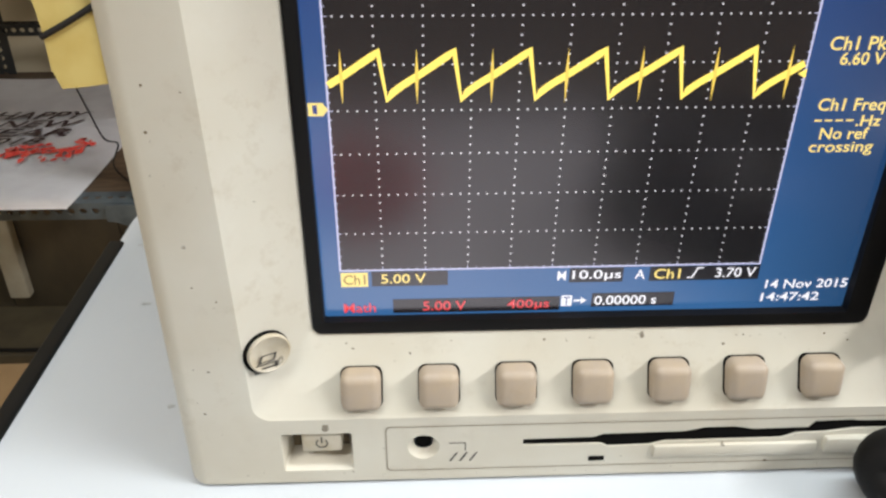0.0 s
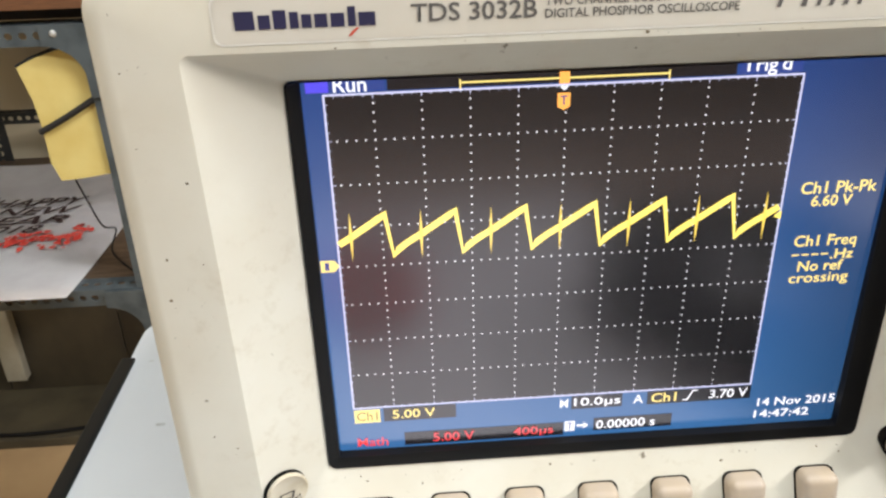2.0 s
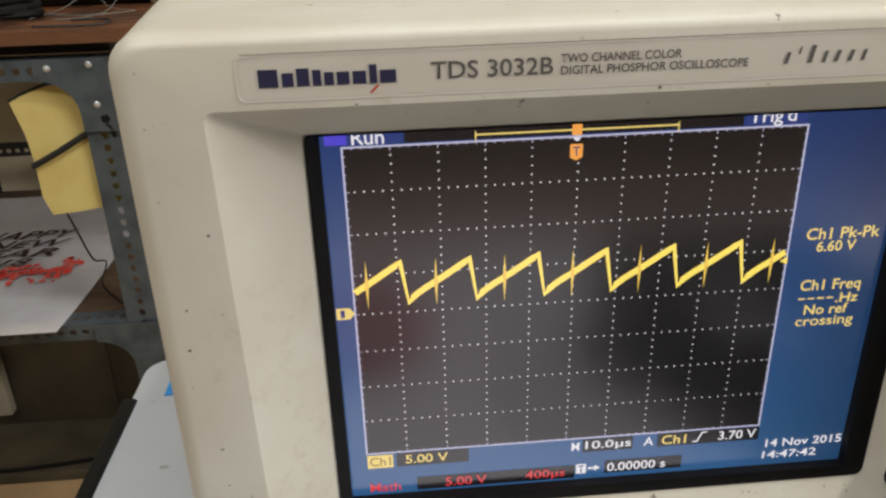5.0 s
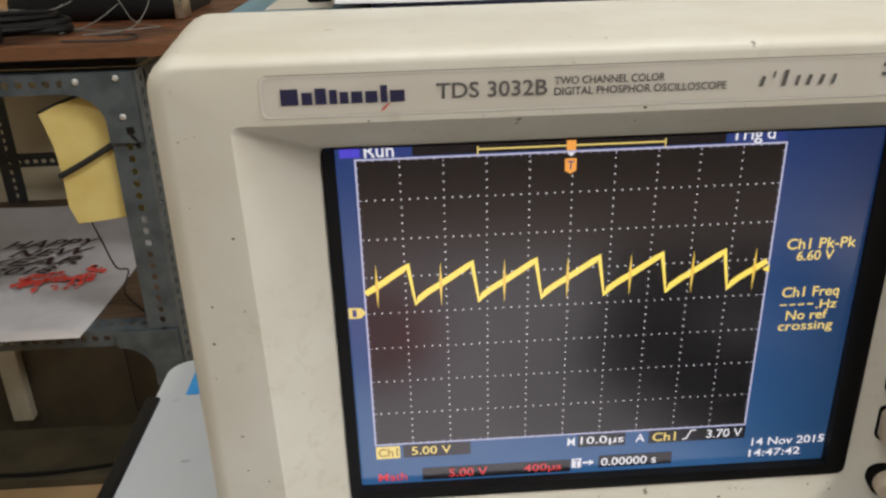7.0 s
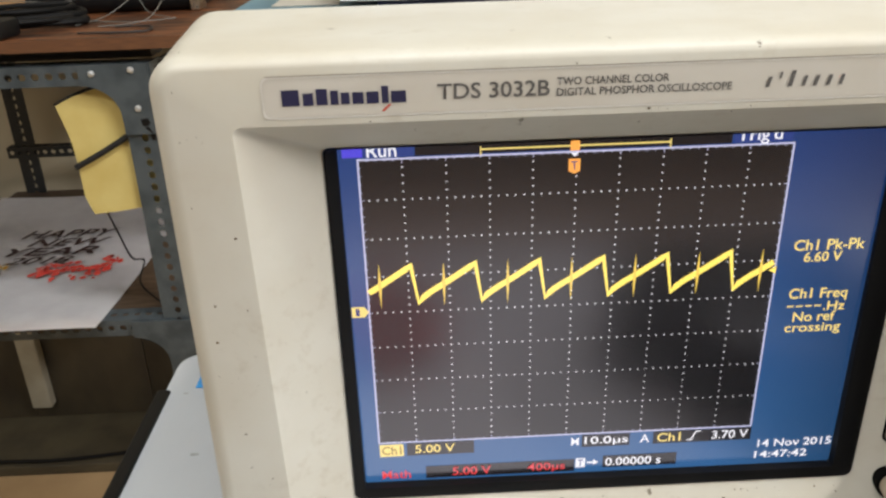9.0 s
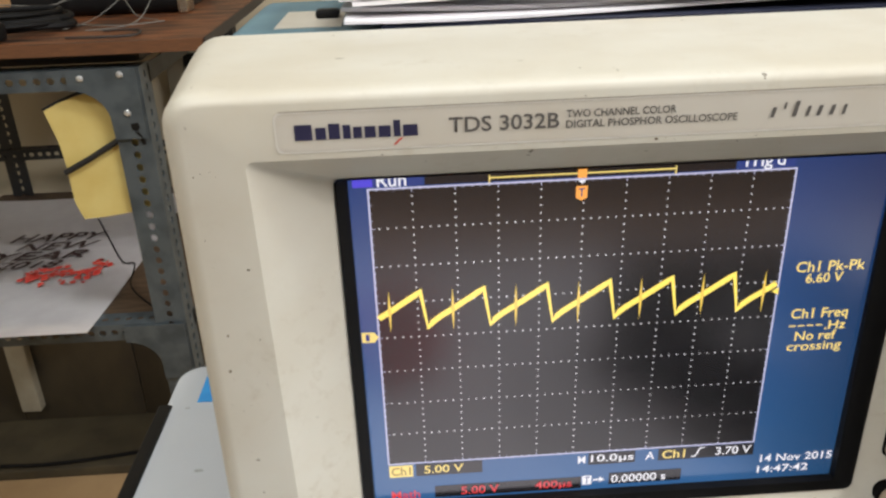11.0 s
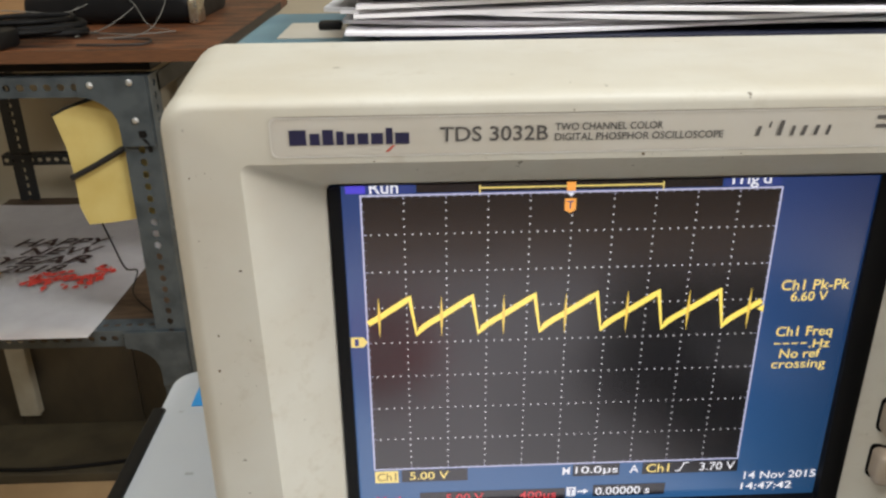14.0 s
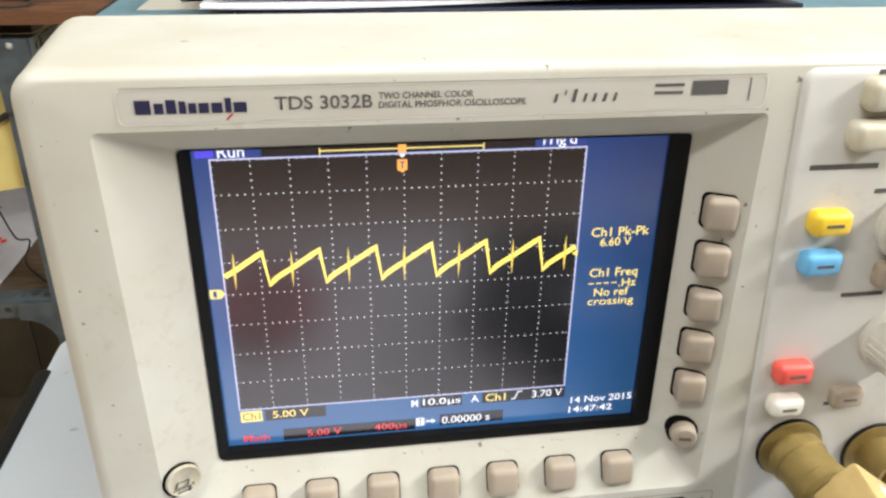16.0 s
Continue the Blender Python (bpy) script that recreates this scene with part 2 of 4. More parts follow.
M_TUBE.node_tree.nodes["Principled BSDF"].inputs["Emission Strength"].default_value = 6
S_BLUE = lit_pixels("screen_blue", lin(72, 142, 212), 0.45, lin(36, 84, 168))
S_DARK = lit_pixels("screen_dark", lin(22, 21, 24), 0.35)
S_BLACK = lit_pixels("screen_black", lin(14, 15, 22), 0.6)
S_LINE = lit_pixels("screen_line", lin(206, 206, 236), 0.95)
S_DOT = lit_pixels("screen_dot", lin(225, 223, 226), 1.15)
S_YELLOW = lit_pixels("screen_yellow", lin(255, 228, 104), 1.2)
S_DIM = lit_pixels("screen_dim_yellow", lin(244, 208, 90), 1.1)
S_TEXT = lit_pixels("screen_amber_text", lin(250, 224, 130), 1.0)
S_WHITE = lit_pixels("screen_white_text", lin(240, 240, 246), 1.0)
S_RED = lit_pixels("screen_red_text", lin(232, 60, 66), 0.9)
S_OLIVE = lit_pixels("screen_olive", lin(176, 140, 62), 0.8)
S_ORANGE = lit_pixels("screen_orange", lin(255, 172, 80), 1.05)
S_PURPLE = lit_pixels("screen_purple", lin(86, 76, 226), 0.9)
S_NAVY = lit_pixels("screen_navy", lin(40, 66, 140), 0.8)

# ---- builders ----
PLACED = {}      # world pose of each thing and part


def thing(name, at, label, category, group="", kind=""):
    ob = new(name)
    ob.location = at
    PLACED[ob] = Matrix.Translation(at)
    return tagged(ob, label, category, group, kind)


def finish(bm, name, mat, smooth=35):
    me = bpy.data.meshes.new(name)
    bmesh.ops.recalc_face_normals(bm, faces=bm.faces)
    bm.to_mesh(me)
    bm.free()
    for m in (mat if isinstance(mat, (list, tuple)) else [mat]):
        me.materials.append(m)
    if smooth:
        me.set_sharp_from_angle(angle=radians(smooth))
    return me


def part(name, bm, mat, parent, label="", at=(0, 0, 0), turn=None, smooth=35):
    """Links a bmesh as one mesh under a thing or a part; its points are given from the world place `at`."""
    me = bm if isinstance(bm, bpy.types.Mesh) else finish(bm, name, mat, smooth)
    ob = new(name, me)
    PLACED[ob] = Matrix.Translation(at) @ (turn or Matrix.Identity(4))
    ob.parent = parent
    ob.matrix_basis = PLACED[parent].inverted() @ PLACED[ob]
    if label:
        ob["label"] = label
    return ob


def solid(name, bm, mat, label, category, at=(0, 0, 0), group="", kind="", turn=None, smooth=35):
    """A thing of one mesh."""
    ob = new(name, finish(bm, name, mat, smooth))
    PLACED[ob] = Matrix.Translation(at) @ (turn or Matrix.Identity(4))
    ob.matrix_basis = PLACED[ob]
    return tagged(ob, label, category, group, kind)


def rbox(sx, sy, sz, r=0.0, seg=2, at=(0, 0, 0), bm=None):
    own = bm or bmesh.new()
    made = bmesh.ops.create_cube(own, size=1.0, matrix=Matrix.Translation(at) @ Matrix.Diagonal((sx, sy, sz, 1)))
    if r:
        edges = list({e for v in made["verts"] for e in v.link_edges})
        bmesh.ops.bevel(own, geom=edges, offset=r, segments=seg, profile=0.5, affect="EDGES")
    return own


def span(x0, x1, y0, y1, z0, z1, r=0.0, seg=2, bm=None):
    return rbox(x1 - x0, y1 - y0, z1 - z0, r, seg, ((x0 + x1) / 2, (y0 + y1) / 2, (z0 + z1) / 2), bm)


def rr(x0, x1, z0, z1, r, n=5, low=None):
    """Points round a rectangle with rounded corners; low: another radius for the lower two."""
    pts = []
    q = r if low is None else low
    for cx, cz, a in ((x1 - q, z0 + q, -90), (x1 - r, z1 - r, 0), (x0 + r, z1 - r, 90), (x0 + q, z0 + q, 180)):
        r_ = q if a in (-90, 180) else r
        for k in range(n + 1):
            b = radians(a + 90 * k / n)
            pts.append((cx + r_ * math.cos(b), cz + r_ * math.sin(b)))
    return pts


def at_y(pts, y):
    return [Vector((x, y, z)) for x, z in pts]


def bridge(bm, rings, close_first=False, close_last=False):
    rows = [[bm.verts.new(p) for p in ring] for ring in rings]
    n = len(rows[0])
    for a, b in zip(rows, rows[1:]):
        for i in range(n):
            bm.faces.new((a[i], a[(i + 1) % n], b[(i + 1) % n], b[i]))
    if close_first:
        bm.faces.new(rows[0])
    if close_last:
        bm.faces.new(rows[-1])
    return rows


def lathe(profile, n=24, bm=None, axis="y"):
    """Turns (radius, along) about the y or z axis."""
    own = bm or bmesh.new()
    rings = []
    for r, d in profile:
        ring = []
        for k in range(n):
            a = 2 * math.pi * k / n
            ring.append(Vector((r * math.cos(a), d, r * math.sin(a))) if axis == "y" else Vector((r * math.cos(a), r * math.sin(a), d)))
        rings.append(ring)
    bridge(own, rings, profile[0][0] > 1e-6, profile[-1][0] > 1e-6)
    return own


def tube_along(points, r, n=10, steps=8):
    """A smooth round cable through the points."""
    pts = [Vector(p) for p in points]
    full = []
    for i in range(len(pts) - 1):
        p0, p1, p2, p3 = pts[max(i - 1, 0)], pts[i], pts[i + 1], pts[min(i + 2, len(pts) - 1)]
        for k in range(steps):
            t = k / steps
            full.append(0.5 * (2 * p1 + (p2 - p0) * t + (2 * p0 - 5 * p1 + 4 * p2 - p3) * t * t + (3 * p1 - p0 - 3 * p2 + p3) * t ** 3))
    full.append(pts[-1])
    bm = bmesh.new()
    rings, side = [], Vector((0.3, 0.5, 0.8)).normalized()
    for i, p in enumerate(full):
        d = (full[min(i + 1, len(full) - 1)] - full[max(i - 1, 0)]).normalized()
        side = (side - d * side.dot(d)).normalized()
        up = d.cross(side)
        rings.append([p + r * (math.cos(2 * math.pi * k / n) * side + math.sin(2 * math.pi * k / n) * up) for k in range(n)])
    bridge(bm, rings, True, True)
    return bm


def plate(pts, y, bm=None, depth=0.0):
    """A flat shape facing -y from (x, z) points, with a little thickness behind it."""
    own = bm or bmesh.new()
    front = [own.verts.new((x, y, z)) for x, z in pts]
    own.faces.new(front)
    if depth:
        back = [own.verts.new((x, y + depth, z)) for x, z in pts]
        n = len(pts)
        for i in range(n):
            own.faces.new((front[i], front[(i + 1) % n], back[(i + 1) % n], back[i]))
    return own


def rect(x0, x1, z0, z1, y, bm=None):
    return plate(((x0, z0), (x1, z0), (x1, z1), (x0, z1)), y, bm)


def letters(body, x0, x1, z0, z1, y, bold=0.0, lean=0.0):
    """Built-in font, fitted into a box on a plane that faces -y."""
    cu = bpy.data.curves.new("letters", "FONT")
    cu.body, cu.size, cu.offset, cu.shear, cu.resolution_u = body, 1.0, bold, lean, 3
    ob = bpy.data.objects.new("letters", cu)
    me = bpy.data.meshes.new_from_object(ob)
    bpy.data.objects.remove(ob)
    xs, ys = [v.co.x for v in me.vertices], [v.co.y for v in me.vertices]
    a, b, c, d = min(xs), max(xs), min(ys), max(ys)
    for v in me.vertices:
        v.co = (x0 + (v.co.x - a) / (b - a) * (x1 - x0), y, z0 + (v.co.y - c) / (d - c) * (z1 - z0))
    return me


def writing(name, body, x0, x1, z0, z1, y, mat, parent, bold=0.0, lean=0.0, label=""):
    me = letters(body, x0, x1, z0, z1, y, bold, lean)
    me.materials.clear()
    me.materials.append(mat)
    ob = part(name, me, mat, parent, label)
    return ob


# ---- the room ----
X0, X1, Y0, Y1, CEIL = -1.7, 1.9, -2.3, 1.26, 2.7
solid("floor", span(X0 - 0.1, X1 + 0.1, Y0 - 0.1, Y1 + 0.1, -0.1, -0.004), M_GROUT, "tan tiled workshop floor with dark grout", "floor", kind="structure")
solid("ceiling", span(X0 - 0.1, X1 + 0.1, Y0 - 0.1, Y1 + 0.1, CEIL, CEIL + 0.1), M_CEIL, "plain off-white painted ceiling", "ceiling", kind="structure")
solid("wall_north", span(X0 - 0.1, X1 + 0.1, Y1, Y1 + 0.1, -0.004, CEIL), M_WALL, "scuffed beige painted wall behind the rack", "wall", kind="structure")
solid("wall_south", span(X0 - 0.1, X1 + 0.1, Y0 - 0.1, Y0, -0.004, CEIL), M_SOUTH, "unseen wall coloured dark taupe to dim the screen's reflection", "wall", kind="structure")
solid("wall_east", span(X1, X1 + 0.1, Y0, Y1, -0.004, CEIL), M_WALL, "plain beige painted wall", "wall", kind="structure")
solid("wall_west", span(X0 - 0.1, X0, Y0, Y1, -0.004, CEIL), M_WALL, "plain beige painted wall", "wall", kind="structure")


def tube_fixture(at, turn, length, label):
    ob = thing("tube_lamp", at, label, "lamp")
    part("housing", rbox(length + 0.06, 0.06, 0.04, 0.006), M_CEIL, ob, at=at, turn=turn)
    bm = lathe([(0.001, -length / 2), (0.013, -length / 2), (0.013, length / 2), (0.001, length / 2)], 14)
    m = turn @ Matrix.Translation((0, 0, -0.036)) @ Matrix.Rotation(radians(90), 4, "Z")
    part("tube", bm, M_TUBE, ob, at=at, turn=m)
    return ob


tube_fixture((0.35, -0.22, 2.66), Matrix.Identity(4), 1.2, "white ceiling fixture out of view with a lit fluorescent tube")
# unseen fixture made up to go with the added fill lamp
tube_fixture((-0.95, -1.05, 2.66), Matrix.Identity(4), 1.2, "white ceiling fixture out of view with a lit fluorescent tube")
tube_fixture((1.85, -0.62, 2.0), Matrix.Rotation(radians(90), 4, "Z") @ Matrix.Rotation(radians(-60), 4, "X"), 1.1, "white wall fixture with a lit fluorescent tube")

# ---- the bench ----
DX0, DX1, DY0, DY1, DZ = -0.1040, 0.62, -0.27, 0.1540, 0.7508
desk = thing("work_table", (0.26, -0.06, 0), "white laminate work table with a black rubber edge strip", "table")
bm = bmesh.new()
bridge(bm, [[Vector((x, y, z)) for x, y in rr(DX0 + i, DX1 - i, DY0 + i, DY1 - i, 0.012 - i, 6)] for i, z in ((0.0, DZ - 0.025), (0.0, DZ - 0.002), (0.0006, DZ - 0.0006), (0.002, DZ))], True, True)
part("tabletop", bm, M_DESK, desk, "white laminate tabletop with faint smudges")
bm = bmesh.new()
bridge(bm, [[Vector((x, y, z)) for x, z in rr(DX0 - 0.0025, DX0 + 0.0035, DZ - 0.022, DZ + 0.0014, 0.0012, 3)] for y in (DY0 + 0.03, 0.1200)], True, True)
part("edge_strip", bm, M_BLACK, desk, "black rubber edging")
for x in (DX0 + 0.05, DX1 - 0.05):
    for y in (DY0 + 0.05, DY1 - 0.05):
        part("leg", span(x - 0.02, x + 0.02, y - 0.02, y + 0.02, 0.0, DZ - 0.025, 0.004), M_DESK, desk)
rnd_ = random.Random(9)
for x, y, r in ((-0.0790, 0.0755, 0.0016), (-0.0935, 0.1185, 0.0010), (-0.0560, 0.0200, 0.0012)):
    bm = bmesh.new()
    bm.faces.new([bm.verts.new((x + 1.7 * r * rnd_.uniform(0.5, 1) * math.cos(k * math.pi / 5), y + r * rnd_.uniform(0.5, 1) * math.sin(k * math.pi / 5), DZ + 0.0001)) for k in range(10)])
    part("smudge", bm, M_SMUDGE, desk, "faint grey smudge")
part("tape", span(-0.0900, -0.066, 0.1225, 0.1425, DZ + 0.0001, DZ + 0.0005), M_STICKER, desk, "strip of bright blue tape")

# ---- oscilloscope ----
F, BACK = -0.0125, 0.058
SX0, SX1, SZ0, SZ1 = -0.0424, 0.3335, 0.7515, 0.9195
scope = thing("oscilloscope", (0.145, 0.06, DZ), "warm grey bench oscilloscope with lit display on a white table", "oscilloscope")
RX0, RX1, RZ0, RZ1 = -0.0252, 0.1495, 0.7735, 0.9035      # mouth of the display recess
LX0, LX1, LZ0, LZ1 = -0.0076, 0.1330, 0.7935, 0.8955      # black frame of the display
DEEP = -0.003
POCKET = (-0.0170, 0.0012, 0.7560, 0.7688)
DOOR = (0.0098, 0.1560, 0.7552, 0.7706)

bm = bmesh.new()
rings = []
N = 6
R = 0.0048
for y, out in ((BACK, 0.0092), (BACK - 0.012, 0.0082), (0.022, 0.0050), (F + 0.012, 0.0018)):     # sides flare towards the back
    rings.append(at_y(rr(SX0 - out, SX1 + out, SZ0, SZ1 - 0.0005 * (y < 0.05), 0.010, N, 0.002), y))
for a in (0, 18, 36, 54, 72, 90):
    i = R * (1 - math.cos(radians(a)))
    rings.append(at_y(rr(SX0 + i, SX1 - i, SZ0 + i * 0.08, SZ1 - 0.001 - i * 0.6, 0.0075 - i * 0.6, N, max(0.0004, 0.002 - i * 0.4)), F + R - R * math.sin(radians(a))))
bridge(bm, rings)
bm.verts.ensure_lookup_table()
outer = [v for v in bm.verts if abs(v.co.y - F) < 1e-6]
# recess walls
rec = [rr(RX0, RX1, RZ0, RZ1, 0.0020, N, 0.0045), rr(RX0 + 0.0008, RX1 - 0.0008, RZ0 + 0.0008, RZ1 - 0.0006, 0.0018, N, 0.004),
       rr(LX0 - 0.0012, LX1 + 0.0012, LZ0 - 0.0015, LZ1 + 0.0006, 0.0016, N, 0.003), rr(LX0, LX1, LZ0, LZ1, 0.0012, N, 0.0022)]
for k in (0, 1):
    rec[k] = [(x + (0.0022 * (RZ1 - z) / (RZ1 - RZ0) if x < 0.05 else 0), z) for x, z in rec[k]]
rows = bridge(bm, [at_y(rec[0], F), at_y(rec[1], F + 0.0006), at_y(rec[2], DEEP - 0.0006), at_y(rec[3], DEEP)])
bridge(bm, [at_y(rec[3], DEEP), at_y(rec[3], 0.004)])
# power pocket
px0, px1, pz0, pz1 = POCKET
rows_p = bridge(bm, [at_y(rr(px0, px1, pz0, pz1, 0.0006, N), F), at_y(rr(px0 + 0.0016, px1 - 0.001, pz0 + 0.003, pz1 - 0.0004, 0.0006, N), F + 0.0065)], close_last=True)
# ground jack
JX, JZ = 0.0196, 0.7633
circle = [(JX + 0.0041 * math.cos(2 * math.pi * k / 28), JZ + 0.0041 * math.sin(2 * math.pi * k / 28)) for k in range(28)]
rows_j = bridge(bm, [at_y(circle, F), at_y([(JX + (x - JX) * 0.62, JZ + 0.0004 + (z - JZ) * 0.62) for x, z in circle], F + 0.002)])
# disk slot
slot = [(0.0455, 0.7630), (0.0660, 0.7629), (0.0680, 0.7618), (0.0790, 0.7620), (0.0830, 0.7631), (0.1140, 0.7633), (0.1180, 0.7648), (0.1260, 0.7650),
        (0.1330, 0.7660), (0.1460, 0.7660), (0.1460, 0.7687), (0.1330, 0.7689), (0.1320, 0.7692), (0.1220, 0.7690), (0.1205, 0.7670), (0.1060, 0.7668), (0.1010, 0.7678),
        (0.0930, 0.7678), (0.0880, 0.7666), (0.0665, 0.7664), (0.0640, 0.7654), (0.0455, 0.7652)]
rows_s = bridge(bm, [at_y(slot, F), at_y(slot, F + 0.0009)])
bmesh.ops.remove_doubles(bm, verts=bm.verts, dist=1e-7)
bm.edges.ensure_lookup_table()
loops = [e for e in bm.edges if len(e.link_faces) == 1 and all(abs(v.co.y - F) < 1e-6 for v in e.verts)]
bmesh.ops.triangle_fill(bm, use_beauty=True, use_dissolve=False, edges=loops, normal=(0, -1, 0))
part("front_bezel", bm, M_CASE, scope, "scuffed warm grey moulded front bezel", smooth=28)
part("slot_lining", span(0.043, 0.148, F + 0.0006, F + 0.004, 0.7602, 0.7706), M_HOLE, scope, "lining painted black for the unlit depth of the disk slot")
part("jack_socket", lathe([(0.0021, 0), (0.0019, 0.006), (0.0001, 0.006)], 20), M_HOLE, scope, "dark ground socket", at=(JX, F + 0.0018, JZ + 0.0004))

# disk drive door outline, eject flap and small marks
def outline(pts, y, w):
    own = bmesh.new()
    cx, cz = sum(p[0] for p in pts) / len(pts), sum(p[1] for p in pts) / len(pts)
    inner = []
    for x, z in pts:
        inner.append((x + (w if x < cx else -w), z + (w if z < cz else -w)))
    bridge(own, [at_y(pts, y), at_y(inner, y)])
    return own


part("door_groove", outline(rr(*DOOR, 0.0012, 4), F - 0.00012, 0.00028), M_LINE, scope, "thin seam round the disk drive door")
part("door_lip", span(0.080, 0.124, F - 0.0010, F + 0.001, 0.7580, 0.7622, 0.0007), M_CASE, scope, "pale pull flap of the disk drive")
part("eject_key", span(0.1255, 0.150, F - 0.0018, F + 0.001, 0.7590, 0.7640, 0.0008), M_CASE, scope, "pale eject key")
part("eject_notch", rect(0.0632, 0.0674, 0.7570, 0.7587, F - 0.0001), M_HOLE, scope)
gnd = rect(0.0262, 0.0305, 0.7644, 0.7647, F - 0.0001)
rect(0.0303, 0.0306, 0.7618, 0.7645, F - 0.0001, gnd)
for k in range(3):
    x = 0.0262 + k * 0.0026
    plate(((x, 0.7582), (x + 0.0006, 0.7582), (x + 0.0024, 0.7612), (x + 0.0018, 0.7612)), F - 0.0001, gnd)
part("ground_symbol", gnd, M_GREYINK, scope, "engraved grey ground symbol")

# power button
power = part("power_button", rbox(0.0105, 0.005, 0.0068, 0.0009), M_BUTTON, scope, "cream rocker with a power symbol", at=(-0.0068, F + 0.0036, 0.7648))
part("pocket_grime", rect(px0 + 0.0019, px1 - 0.0013, pz0 + 0.0033, pz1 - 0.0006, F + 0.0062), M_GRIME, scope, "brown grime in the power pocket")
part("pocket_gap", rect(-0.0130, -0.0118, pz0 + 0.0038, pz1 - 0.0008, F + 0.0058), M_HOLE, scope)
icon = bmesh.new()
pts = []
for k in range(17):
    a = radians(125 + 290 * k / 16)
    pts.append((math.cos(a), math.sin(a)))
for (a, b), (c, d) in zip(pts, pts[1:]):
    plate(((0.0013 * a, 0.0013 * b), (0.0013 * c, 0.0013 * d), (0.0010 * c, 0.0010 * d), (0.0010 * a, 0.0010 * b)), 0, icon)
rect(-0.00016, 0.00016, 0.0001, 0.0017, 0, icon)
bmesh.ops.scale(icon, vec=(1.25, 1, 1.25), verts=icon.verts)
part("power_symbol", icon, M_DARKINK, power, at=(-0.0068, F + 0.0010, 0.7646))

# dirt: small dark flecks on the bezel and along the lower edge of the display
def slope_at(z):
    """Depth of the lower recess wall at height z, a hair in front of it."""
    return F + 0.0005 + (DEEP - 0.0012 - F) * (z - RZ0 - 0.0008) / (LZ0 - RZ0 - 0.0023)


def flecks(spots, low, high, seed):
    rnd_, own = random.Random(seed), bmesh.new()
    for x, z, depth in spots(rnd_):
        r, n = low + (high - low) * rnd_.random() ** 3, rnd_.randint(5, 7)
        wide = rnd_.uniform(0.6, 1.8)
        ring = []
        for k in range(n):
            a, q = 2 * math.pi * k / n, r * rnd_.uniform(0.55, 1.0)
            px, pz = x + wide * q * math.cos(a), z + q * math.sin(a)
            ring.append(own.verts.new((px, depth(pz), pz)))
        own.faces.new(ring)
    return own


def slope_spots(rnd_):
    return [(rnd_.uniform(-0.004, 0.129), 0.7912 - 0.006 * rnd_.random() ** 4, slope_at) for k in range(30)]


def face_spots(rnd_):
    flat = lambda z: F - 0.00012
    side = [(-0.0365 + 0.010 * rnd_.random() ** 2, rnd_.uniform(0.762, 0.912), flat) for k in range(34)]
    over = [(rnd_.uniform(-0.03, 0.15), rnd_.uniform(0.9038, 0.9048), flat) for k in range(12)]
    foot = [(rnd_.uniform(-0.03, 0.15), rnd_.uniform(0.7535, 0.756), flat) for k in range(16)]
    return side + over + foot


tagged(part("dirt_flecks", flecks(slope_spots, 0.0001, 0.0004, 21), M_GRIME, scope, "brown dirt flecks"), kind="stuff")
tagged(part("dirt_flecks", flecks(face_spots, 0.0001, 0.0005, 22), M_GRIME, scope, "brown dirt flecks"), kind="stuff")

# soft keys under the display
KEY = finish(rbox(0.0100, 0.0090, 0.0104, 0.0022, 4), "soft_key", M_TAUPE)
# thin black plate stands in for the shade in the gap round a key
GAP = finish(plate(rr(-0.0052, 0.0054, -0.0052, 0.0056, 0.0020, 4), -0.0003, depth=0.0008), "key_gap", M_HOLE)
for k in range(7):
    x = 0.0041 + 0.01952 * k
    key = part("soft_key", KEY, M_TAUPE, scope, "grimy taupe key" if k == 0 else "", at=(x, -0.0088, 0.7808 + 0.00015 * k), turn=Matrix.Rotation(radians(-9), 4, "X"))
    part("key_gap", GAP, M_HOLE, key, at=(x, -0.0090, 0.7808 + 0.00015 * k), turn=Matrix.Rotation(radians(-25.4), 4, "X"))

# hard copy button on the left slope
turn_l = Matrix.Rotation(radians(28), 4, "Z")
pr = part("print_button", lathe([(0.0001, -0.0012), (0.0040, -0.0015), (0.0050, -0.0022), (0.0054, -0.0019), (0.0056, 0.004), (0.0001, 0.004)], 32), M_BUTTON, scope, "round dished cream button with a printer symbol", at=(-0.0182, -0.0088, 0.7932), turn=turn_l)
part("button_gap", lathe([(0.0054, -0.0003), (0.0059, -0.0003), (0.0059, 0.003)], 32), M_HOLE, pr, at=(-0.0182, -0.0098, 0.7932), turn=turn_l)
icon = bmesh.new()
for quad in (((-0.0030, -0.0030), (0.0022, -0.0030), (0.0022, -0.0010), (-0.0030, -0.0010)), ((-0.0020, -0.0008), (0.0016, -0.0008), (0.0022, 0.0010), (-0.0012, 0.0010)),
             ((0.0023, -0.0026), (0.0032, -0.0020), (0.0032, -0.0004), (0.0023, -0.0010))):
    cx, cz = sum(p[0] for p in quad) / 4, sum(p[1] for p in quad) / 4
    bridge(icon, [at_y(quad, 0), at_y([(cx + (x - cx) * 0.72, cz + (z - cz) * 0.66) for x, z in quad], 0)])
rect(-0.0024, 0.0016, -0.0023, -0.0019, 0, icon)
bmesh.ops.scale(icon, vec=(1.18, 1, 1.25), verts=icon.verts)
part("printer_symbol", icon, M_DARKINK, pr, at=Vector((-0.0182, -0.0088, 0.7932)) + turn_l @ Vector((-0.0008, -0.0019, -0.0012)), turn=turn_l)

